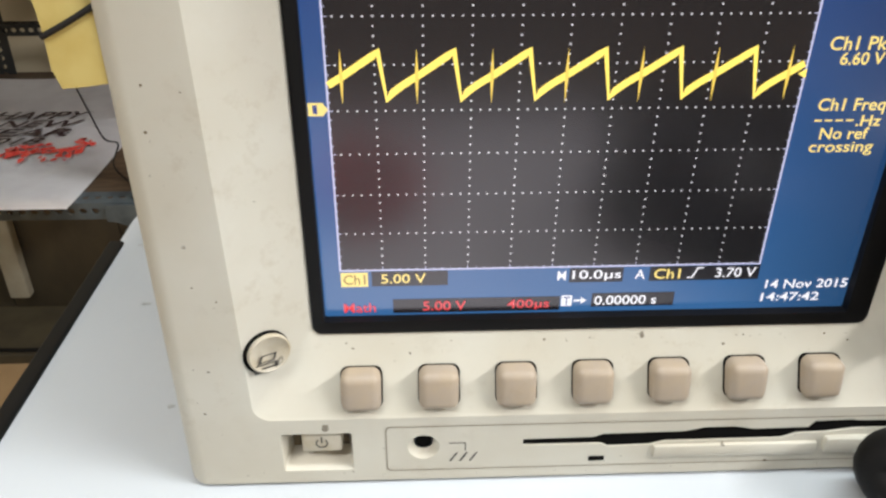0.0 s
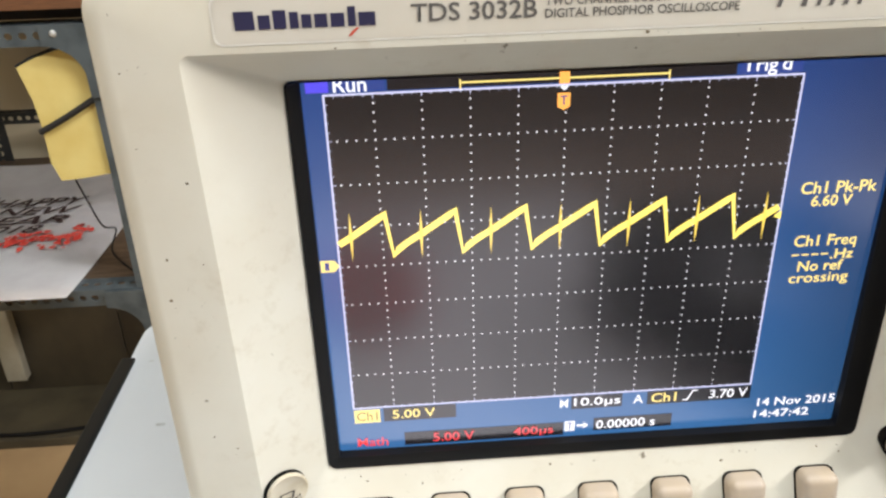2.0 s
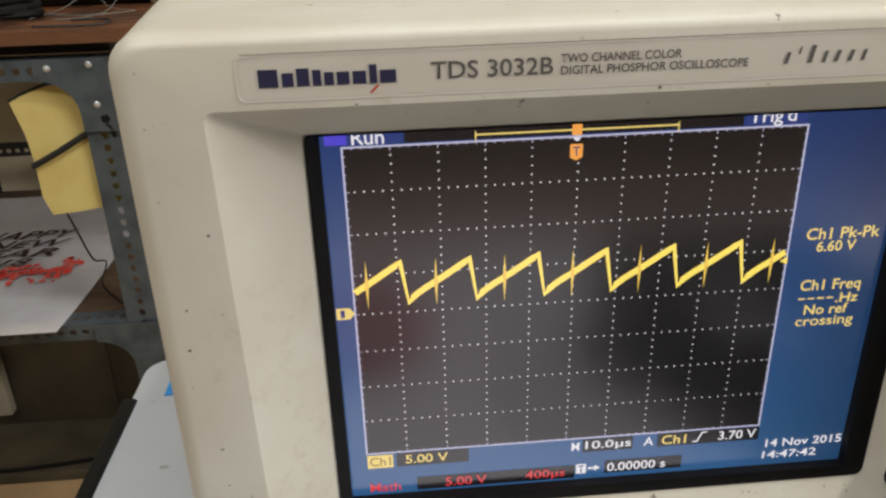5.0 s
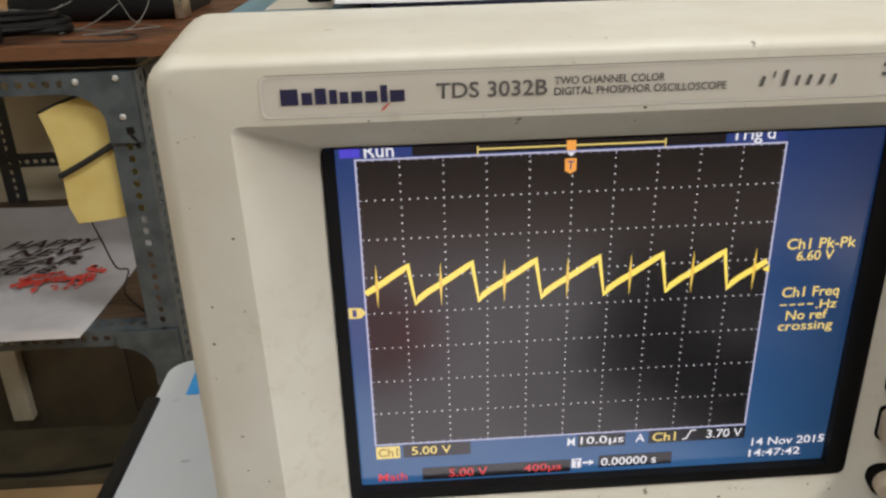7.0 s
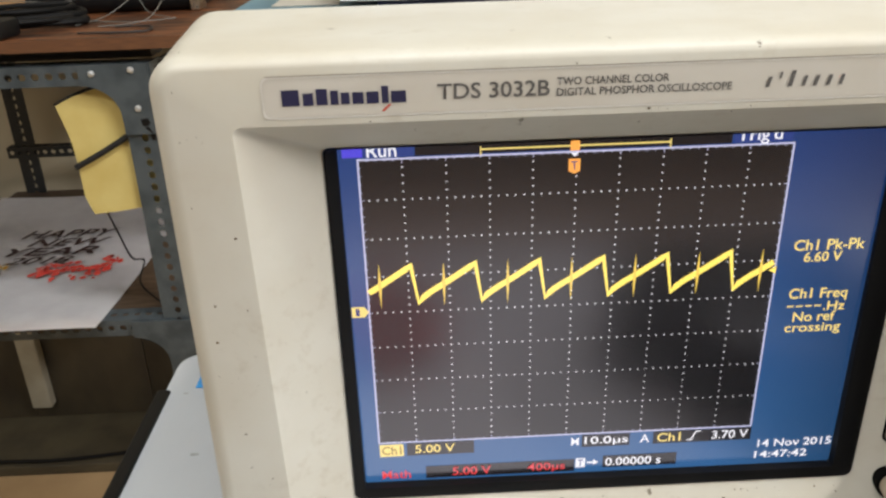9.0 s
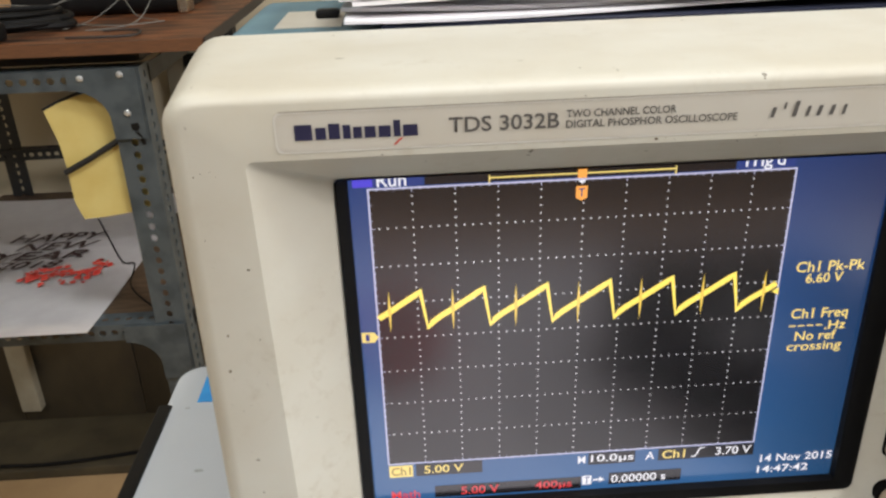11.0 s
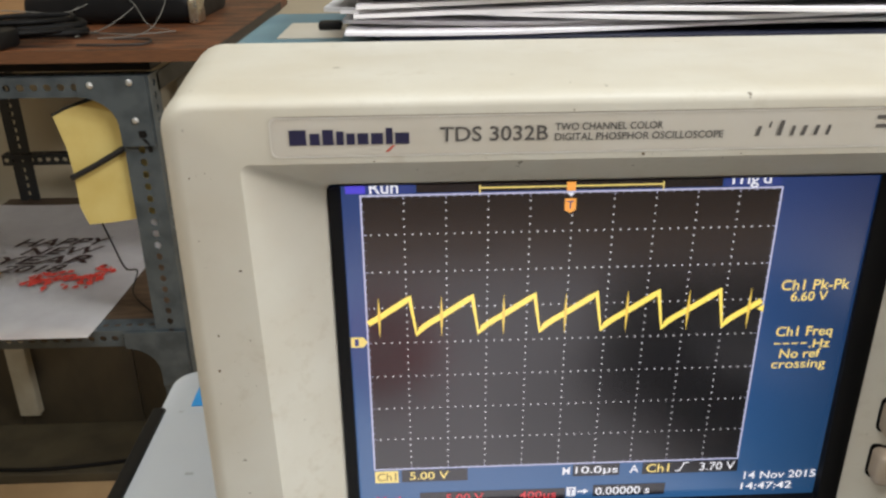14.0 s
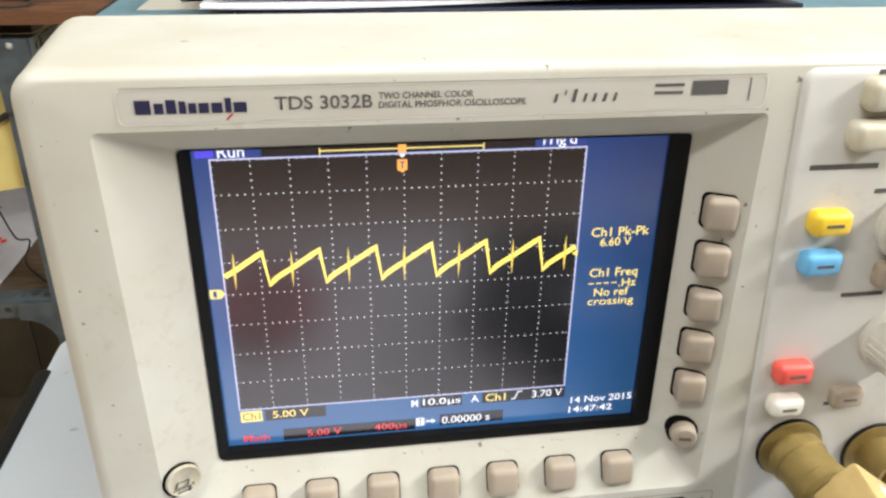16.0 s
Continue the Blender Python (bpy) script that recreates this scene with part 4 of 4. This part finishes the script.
def sheet(name, x0, x1, y0, y1, z, curl, turn, label, thick=0.0004, mat=None, seed=0):
    rnd_ = random.Random(seed)
    own = bmesh.new()
    nx, ny = 14, 10
    grid = []
    ph = rnd_.random() * 6
    for layer in (0, 1):
        for j in range(ny + 1):
            for i in range(nx + 1):
                u, v = i / nx, j / ny
                lift = curl * (0.5 + 0.5 * math.sin(ph + 5.2 * u)) * (1 - v) ** 1.5 + 0.35 * curl * u ** 3
                grid.append(own.verts.new(((x0 + (x1 - x0) * u - (x0 + x1) / 2), (y0 + (y1 - y0) * v) - (y0 + y1) / 2 + 0.002 * math.sin(ph + 7 * u), lift + thick * layer)))
    s = (nx + 1) * (ny + 1)
    for j in range(ny):
        for i in range(nx):
            a = j * (nx + 1) + i
            own.faces.new((grid[a], grid[a + nx + 1], grid[a + nx + 2], grid[a + 1]))
            own.faces.new((grid[s + a], grid[s + a + 1], grid[s + a + nx + 2], grid[s + a + nx + 1]))
    rim = [i for i in range(nx + 1)] + [j * (nx + 1) + nx for j in range(1, ny + 1)] + [ny * (nx + 1) + i for i in range(nx - 1, -1, -1)] + [j * (nx + 1) for j in range(ny - 1, 0, -1)]
    for a, b in zip(rim, rim[1:] + rim[:1]):
        own.faces.new((grid[a], grid[b], grid[s + b], grid[s + a]))
    return solid(name, own, mat or M_PAPER, label, "paper", ((x0 + x1) / 2, (y0 + y1) / 2, z), "papers on the oscilloscope", turn=Matrix.Rotation(radians(turn), 4, "Z"), smooth=60)


M_FOLDER = material("navy_folder", lin(30, 34, 54), 0.5, scale=60)
sheet("folder", 0.003, 0.200, 0.0610, 0.215, PZ + 0.0002, 0.0002, 0.9, "dark navy folder under the papers on the case", 0.0020, M_FOLDER, 3)
sheet("paper_sheet", -0.008, 0.196, 0.0640, 0.235, PZ + 0.0028, 0.0016, 0.9, "curling white printed sheet lying on the case", 0.0010, M_PAPER, 5)
for k in range(9):
    rnd_ = random.Random(40 + k)
    dx, dy, turn = rnd_.uniform(-0.006, 0.008), rnd_.uniform(-0.003, 0.005), rnd_.uniform(-1.8, 2.6)
    sheet("paper_sheet", -0.006 + dx, 0.192 + dx, 0.0670 + dy, 0.250 + dy, PZ + 0.0042 + 0.0015 * k, 0.0020 + rnd_.uniform(-0.0008, 0.0010), turn, "loose creased white sheet in the pile on the case", 0.0012, M_PAPERGREY if k % 5 == 3 else M_PAPER, 50 + k)
solid("binder_clip", span(-0.0185, -0.0105, 0.097, 0.103, PZ + 0.0001, PZ + 0.0030, 0.0010), M_BLACK, "black clip on the pile of papers", "clip")
# ---- rack behind ----
RY, RB = 0.660, 1.150      # front and back of the rack
rack = thing("slotted_rack", (-0.47, 0.9, 0), "grey slotted-angle steel rack with a wooden top board", "rack")


def slotted(length, leg_a, leg_b, flip=1):
    """An upright angle bar of folded sheet with rounded slots punched through; one flange faces -y."""
    own = bmesh.new()
    pitch, hw, hl = 0.0140, 0.0070, 0.0092
    n = int(length / pitch)
    corner = leg_a if flip > 0 else 0.0

    def flange(w, place):
        for k in range(n):
            a, b = k * pitch, (k + 1) * pitch if k < n - 1 else length
            m, c = a + pitch / 2, w / 2
            out = [(0, a), (c, a), (w, a), (w, m), (w, b), (c, b), (0, b), (0, m)]
            o, q = hw / 2, hl / 2
            hole = [(c - o, m - q + 0.0022), (c, m - q), (c + o, m - q + 0.0022), (c + o, m), (c + o, m + q - 0.0022), (c, m + q), (c - o, m + q - 0.0022), (c - o, m)]
            bridge(own, [[place(*p) for p in out], [place(*p) for p in hole]])

    flange(leg_a, lambda s, z: Vector((s, 0, z)))
    flange(leg_b, lambda s, z: Vector((corner, s, z)))
    bmesh.ops.remove_doubles(own, verts=own.verts, dist=1e-6)
    bmesh.ops.recalc_face_normals(own, faces=own.faces)
    bmesh.ops.solidify(own, geom=own.faces[:], thickness=0.0018)
    return own


POST = finish(slotted(0.801, 0.036, 0.036), "post", M_GALV, 0)
post = part("post", POST, M_GALV, rack, "grey slotted steel post", at=(-0.2985, RY, 0.005))
part("post", finish(slotted(0.801, 0.036, 0.036, -1), "post", M_GALV, 0), M_GALV, rack, at=(-0.7100, RY, 0.005))
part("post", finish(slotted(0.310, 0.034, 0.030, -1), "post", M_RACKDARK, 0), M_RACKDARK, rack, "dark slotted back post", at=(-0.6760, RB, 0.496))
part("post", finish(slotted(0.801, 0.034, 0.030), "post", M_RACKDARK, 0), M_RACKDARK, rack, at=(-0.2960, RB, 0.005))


def rail(x0, x1, y, z0, h, lip, mat, label=""):
    """A slotted rail along x with a flange at its top."""
    own = slotted(x1 - x0, h, lip)
    # turn the bar from upright to level: length to x, width to z
    bmesh.ops.transform(own, matrix=Matrix(((0, 0, 1, 0), (0, 1, 0, 0), (1, 0, 0, 0), (0, 0, 0, 1))), verts=own.verts)
    return part("rail", finish(own, "rail", mat, 0), mat, rack, label, at=(x0, y, z0))


rail(-0.7100, -0.2640, RY - 0.0025, 0.7850, 0.0210, 0.030, M_GALV, "grey slotted top rail")
rail(-0.7060, -0.2990, RY + 0.0005, 0.4840, 0.0210, 0.030, M_GALV, "grey slotted shelf rail")
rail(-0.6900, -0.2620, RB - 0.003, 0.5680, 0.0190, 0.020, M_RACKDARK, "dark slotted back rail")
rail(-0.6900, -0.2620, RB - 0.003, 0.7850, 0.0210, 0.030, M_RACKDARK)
for z in (0.5030, 0.8040):
    own = span(-0.2645, -0.2625, RY + 0.03, RB, z - 0.02, z, bm=None)
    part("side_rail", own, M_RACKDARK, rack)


def gusset(z, down, label=""):
    """Corner plate with a hollow curve between rail and post."""
    pts = [(-0.2640, z), (-0.3360, z), (-0.3360, z - down * 0.0215)]
    for k in range(1, 10):
        a = radians(90 * k / 10)
        pts.append((-0.3360 + 0.0375 * math.sin(a), z - down * (0.0215 + 0.034 * (1 - math.cos(a)))))
    pts += [(-0.2985, z - down * 0.060), (-0.2985, z - down * 0.075), (-0.2640, z - down * 0.075)]
    return part("gusset", plate(pts, RY - 0.0046, depth=0.0019), M_GALV, rack, label)


gusset(0.8065, 1, "grey corner plate with bolts")
gusset(0.5046, 1)
for x, z in ((-0.2810, 0.8000), (-0.3220, 0.7975), (-0.2805, 0.7595)):
    b = part("bolt", lathe([(0.0036, 0), (0.0034, -0.0006), (0.0030, -0.0008), (0.0028, -0.0016), (0.0020, -0.0026), (0.0001, -0.0030)], 12), M_BOLT, rack, "bright bolt" if x > -0.281 else "", at=(x, RY - 0.0046, z))
for k, pts in enumerate((((-0.2795, 0.7480), (-0.2720, 0.7490), (-0.2700, 0.7440), (-0.2735, 0.7400), (-0.2790, 0.7410)), ((-0.2770, 0.7395), (-0.2725, 0.7390), (-0.2690, 0.7330), (-0.2705, 0.7322), (-0.2745, 0.7365)),
                         ((-0.2740, 0.7300), (-0.2690, 0.7310), (-0.2685, 0.7240), (-0.2725, 0.7235)))):
    part("paint_mark", plate(pts, RY - 0.0050 + 0.0042 * (k == 2), depth=0.0003), M_BLACK, rack, "black paint mark")

# shelf board and top board
part("shelf_board", span(-0.700, -0.2660, RY + 0.003, RB + 0.012, 0.4925, 0.5035, 0.001), M_SHELF, rack, "dark brown shelf board")
bm = bmesh.new()
tb = [(-0.760, 0.652), (-0.1900, 0.652), (-0.1915, 1.120), (-0.1918, 1.200), (-0.760, 1.200)]
rim = [[Vector((x, y, z)) for x, y in tb] for z in (0.8215, 0.8340)]
bridge(bm, rim, True, True)
bm.faces.ensure_lookup_table()
board = part("top_board", finish(bm, "top_board", [M_WOOD], 0), M_WOOD, rack, "worn red-brown veneered top board")
part("front_edge", span(-0.760, -0.1905, 0.6500, 0.6523, 0.8217, 0.8338), M_WOODEDGE, board, "raw plywood edge")
bm = bmesh.new()
bridge(bm, [[Vector((x + d, y, z)) for d, z in ((0, 0.8218), (0.0016, 0.8218), (0.0016, 0.8338), (0, 0.8338))] for x, y in ((-0.1898, 0.6525), (-0.1913, 1.1200))], True, True)
part("side_edge", bm, M_BLACKEDGE, board, "dark board edge")

# added bearers fill the shadow gap under the board with a dark colour
for y in (0.690, 0.900, 1.110):
    part("bearer", span(-0.700, -0.268, y, y + 0.040, 0.8065, 0.8215, 0.001), M_BLACKEDGE, rack, "added dark wooden bearer in the shadow gap under the top board")

# things on the top board
TZ = 0.8342
cs = thing("black_case", (-0.37, 0.95, TZ), "soft black case lying on the wooden board", "case")
bm = bmesh.new()
bridge(bm, [[Vector((x, y, z)) for y, z in rr(0.850, 1.060, TZ + 0.0005, TZ + h, 0.016, 6)] for x, h in ((-0.462, 0.036), (-0.455, 0.044), (-0.36, 0.048), (-0.27, 0.044), (-0.262, 0.036))], True, True)
part("case_body", bm, M_BLACK, cs)
part("metal_corner", span(-0.2625, -0.250, 0.848, 0.885, TZ + 0.0006, TZ + 0.030, 0.003), M_STEEL, cs, "bright metal end")
solid("cardboard_sheet", plate([(-0.62, 0.80), (-0.500, 0.895), (-0.5775, 1.19), (-0.755, 1.19), (-0.755, 0.80)], 0, depth=0.0025), M_CARD, "light brown board lying on the top board", "board", (0, 0, TZ + 0.0005), turn=Matrix(((1, 0, 0, 0), (0, 0, 1, 0), (0, -1, 0, 0.0026), (0, 0, 0, 1))))
for k, (dy, dz, r) in enumerate(((0, 0, 0.0048), (0.012, 0.006, 0.0040), (-0.012, 0.004, 0.0035), (0.004, 0.013, 0.0030))):
    solid("coiled_cable", tube_along([(-0.56 + 0.01 * k, 0.735 + dy, TZ + 0.006 + dz), (-0.47, 0.742 + dy, TZ + 0.009 + dz), (-0.43, 0.765 + dy, TZ + 0.008 + dz), (-0.392 - 0.006 * k, 0.805 + dy, TZ + 0.006 + dz), (-0.42, 0.835 + dy, TZ + 0.007 + dz), (-0.47, 0.815, TZ + 0.009 + dz), (-0.52, 0.79 + dy, TZ + 0.006 + dz)], r, 8), M_CABLE, "coiled black cable lying on the board", "cable", group="black cables on the board")
solid("adapter_block", span(-0.530, -0.435, 0.700, 0.745, TZ + 0.0003, TZ + 0.019, 0.004), M_BLACK, "black plug block beside the cable bundle", "plug")
for k, pts in enumerate(([(-0.44, 0.80, 0.004), (-0.40, 0.87, 0.02), (-0.37, 0.89, 0.045), (-0.33, 0.87, 0.03), (-0.30, 0.83, 0.006), (-0.27, 0.81, 0.002)],
                         [(-0.36, 0.76, 0.002), (-0.35, 0.84, 0.004), (-0.32, 0.885, 0.03), (-0.30, 0.89, 0.05), (-0.285, 0.86, 0.03), (-0.29, 0.79, 0.003), (-0.33, 0.745, 0.002)],
                         [(-0.46, 0.78, 0.004), (-0.41, 0.80, 0.012), (-0.35, 0.79, 0.003), (-0.30, 0.775, 0.002), (-0.26, 0.80, 0.002)],
                         [(-0.55, 0.82, 0.012), (-0.50, 0.77, 0.026), (-0.45, 0.79, 0.028), (-0.40, 0.84, 0.02), (-0.38, 0.89, 0.03)])):
    solid("thin_wire", tube_along([(x, y, TZ + z) for x, y, z in pts], 0.0006, 6), M_GREYWIRE, "thin grey wire curling over the board", "wire", group="wires on the board")
solid("twig_wire", tube_along([(-0.335, 0.70, TZ + 0.002), (-0.30, 0.695, TZ + 0.002), (-0.265, 0.70, TZ + 0.002), (-0.27, 0.73, TZ + 0.003), (-0.31, 0.74, TZ + 0.002)], 0.0013, 6), M_BLACKEDGE, "short bent brown wire on the board", "wire")

# yellow notebook hung on the rack
note = thing("notebook", (-0.325, 0.672, 0.70), "yellow notepad held by a black elastic band on the rack", "notebook")
bm = bmesh.new()
outline_pts = [(-0.3690, 0.7650), (-0.3500, 0.7735), (-0.3230, 0.7810), (-0.3080, 0.7720), (-0.2990, 0.7580), (-0.2760, 0.7290), (-0.2715, 0.6900), (-0.2740, 0.6500), (-0.3250, 0.6430), (-0.3515, 0.6410), (-0.3580, 0.6620), (-0.3575, 0.7000), (-0.3600, 0.7300)]
front = []
for x, z in outline_pts:
    front.append(Vector((x, RY + 0.006 + 0.010 * max(0, (z - 0.73) / 0.05) ** 2 * 0.4, z)))
back = [p + Vector((0.0005, 0.0055, 0.0)) for p in front]
bridge(bm, [front, back], True, True)
part("cover", bm, M_NOTE, note, "worn yellow paper cover")
part("elastic_band", tube_along([(-0.3600, RY + 0.0052, 0.6965), (-0.3300, RY + 0.0046, 0.7115), (-0.2965, RY + 0.0052, 0.7300), (-0.2940, RY + 0.010, 0.7315)], 0.0033, 8), M_BAND, note)
part("spine", tube_along([(-0.3700, RY + 0.009, 0.7655), (-0.3500, RY + 0.010, 0.7745), (-0.3230, RY + 0.012, 0.7822), (-0.3070, RY + 0.010, 0.7730), (-0.2995, RY + 0.008, 0.7590)], 0.0016, 8), M_BAND, note, "dark bound edge")
solid("hanging_wire", tube_along([(-0.344, RY + 0.011, 0.645), (-0.339, RY + 0.02, 0.610), (-0.345, 0.72, 0.560), (-0.362, 0.80, 0.520), (-0.355, 0.755, 0.5085), (-0.312, 0.700, 0.5062), (-0.292, 0.680, 0.506)], 0.0011, 6), M_CABLE, "thin dark wire hanging onto the shelf", "wire")

# greeting print on the shelf
poster = thing("greeting_poster", (-0.53, 0.88, 0.5046), "white new year print with black lettering and red flowers", "poster")
bm = bmesh.new()
PX_, PXR, PYF, PYB = -0.705, -0.364, 0.637, 1.120
nx, ny = 16, 20
g = []
for j in range(ny + 1):
    for i in range(nx + 1):
        u, v = i / nx, j / ny
        x = PX_ + (PXR - PX_) * u
        y = PYF + (PYB - PYF) * v
        z = 0.5046 + 0.0045 * (1 - v) ** 6 + 0.0012 * (1 + math.sin(9 * u + 2 * v)) * (0.3 + 0.7 * v)
        g.append(bm.verts.new((x - 0.006 * (1 - v), y, z)))
for j in range(ny):
    for i in range(nx):
        a = j * (nx + 1) + i
        bm.faces.new((g[a], g[a + 1], g[a + nx + 2], g[a + nx + 1]))
geom = bmesh.ops.solidify(bm, geom=bm.faces[:], thickness=-0.0006)
part("sheet", bm, M_PAPER, poster, smooth=60)
FLAT = Matrix(((1, 0, 0, 0), (0, 0, 1, 0), (0, -1, 0, 0), (0, 0, 0, 1)))
for body, x0, x1, y0, y1 in (("HAPPY", -0.584, -0.446, 0.922, 0.952), ("NEW", -0.562, -0.446, 0.890, 0.917), ("YEAR", -0.582, -0.452, 0.857, 0.885), ("2018", -0.568, -0.476, 0.828, 0.852)):
    me = letters(body, x0, x1, y0, y1, 0, 0.016, 0.3)
    for v in me.vertices:
        v.co = (v.co.x, v.co.z, 0.5094)
    me.materials.clear()
    me.materials.append(M_INK)
    part("lettering", me, M_INK, poster)
rnd_ = random.Random(4)


def petals(n, x0, x1, y0, y1, mat, label):
    own = bmesh.new()
    for k in range(n):
        cx, cy = rnd_.uniform(x0, x1), rnd_.gauss((y0 + y1) / 2, (y1 - y0) / 5)
        r = rnd_.uniform(0.0022, 0.0062)
        pts = []
        for i in range(9):
            a = 2 * math.pi * i / 9
            q = r * (0.6 + 0.4 * rnd_.random())
            pts.append(own.verts.new((cx + q * math.cos(a), cy + q * math.sin(a) * 1.2, 0.5093 + 0.00002 * (k % 9))))
        own.faces.new(pts)
    return part("flower_print", own, mat, poster, label)


petals(90, -0.512, -0.412, 0.775, 0.835, M_INKRED, "red printed flowers")
petals(26, -0.600, -0.556, 0.790, 0.855, M_INKGOLD, "gold printed flowers")
petals(16, -0.440, -0.405, 0.815, 0.850, M_INKRED, "")

# seat the loose things, then the rack with all that it carries
for ob in bpy.data.objects:
    kind = ob.name.split(".")[0]
    if kind in ("coiled_cable", "adapter_block"):
        ob.location += Vector((0.035, -0.050, 0))
    if kind in ("thin_wire", "twig_wire"):
        ob.location += Vector((0, -0.025, 0))
    if kind == "notebook":
        ob.location += Vector((-0.0030, 0, -0.002))
    if ob.parent is None and kind in ("slotted_rack", "black_case", "cardboard_sheet", "coiled_cable", "adapter_block", "thin_wire", "twig_wire", "notebook", "hanging_wire", "greeting_poster"):
        ob.location += Vector((-0.002, 0, -0.005))

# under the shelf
M_DARKBOARD = material("dark_brown_board", lin(66, 58, 42), 0.6, other=lin(50, 43, 32), scale=9, amount=0.9, stretch=(2, 8, 1), bump=0.08, bump_scale=200)
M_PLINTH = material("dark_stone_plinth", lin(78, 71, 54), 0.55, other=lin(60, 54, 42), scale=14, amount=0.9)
panel_boards = thing("dark_panel", (-0.78, 1.170, 0.0207), "dark brown board panel standing under the rack", "panel")
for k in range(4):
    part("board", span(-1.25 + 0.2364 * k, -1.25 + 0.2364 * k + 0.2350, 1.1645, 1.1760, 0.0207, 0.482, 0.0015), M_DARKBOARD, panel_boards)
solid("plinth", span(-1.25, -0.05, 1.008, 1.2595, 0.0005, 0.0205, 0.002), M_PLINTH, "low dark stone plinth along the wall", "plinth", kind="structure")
solid("pale_batten", span(-0.770, -0.733, 1.142, 1.1645, 0.056, 0.33, 0.002), M_BATTEN, "pale wooden batten fixed to the dark board", "batten")
solid("floor_cable", tube_along([(-1.15, 1.020, 0.0245), (-0.95, 1.018, 0.0245), (-0.78, 1.020, 0.0245), (-0.68, 1.018, 0.0245), (-0.57, 1.030, 0.0245), (-0.40, 1.060, 0.0245), (-0.1, 1.10, 0.0245)], 0.0038, 8), M_CABLE, "black cable lying on the low plinth", "cable")
solid("cable_trunking", span(-0.405, -0.375, 1.235, 1.259, 0.30, 1.40, 0.002), M_TRUNK, "grey plastic cable trunking on the wall", "trunking")
solid("wall_socket", span(-0.374, -0.352, 1.235, 1.259, 0.668, 0.712, 0.004), M_BLACK, "black socket block on the wall", "socket")

# ---- floor tiles ----
FL = bpy.data.objects["floor"]
TILE = finish(rbox(0.397, 0.397, 0.006, 0.0012, 1), "tile", M_FLOOR)
for i in range(9):
    for j in range(10):
        part("tile", TILE, M_FLOOR, FL, at=(X0 + 0.2 + 0.4 * i, 1.04 - 0.2 - 0.4 * (j - 1), -0.003 + 0.00005))
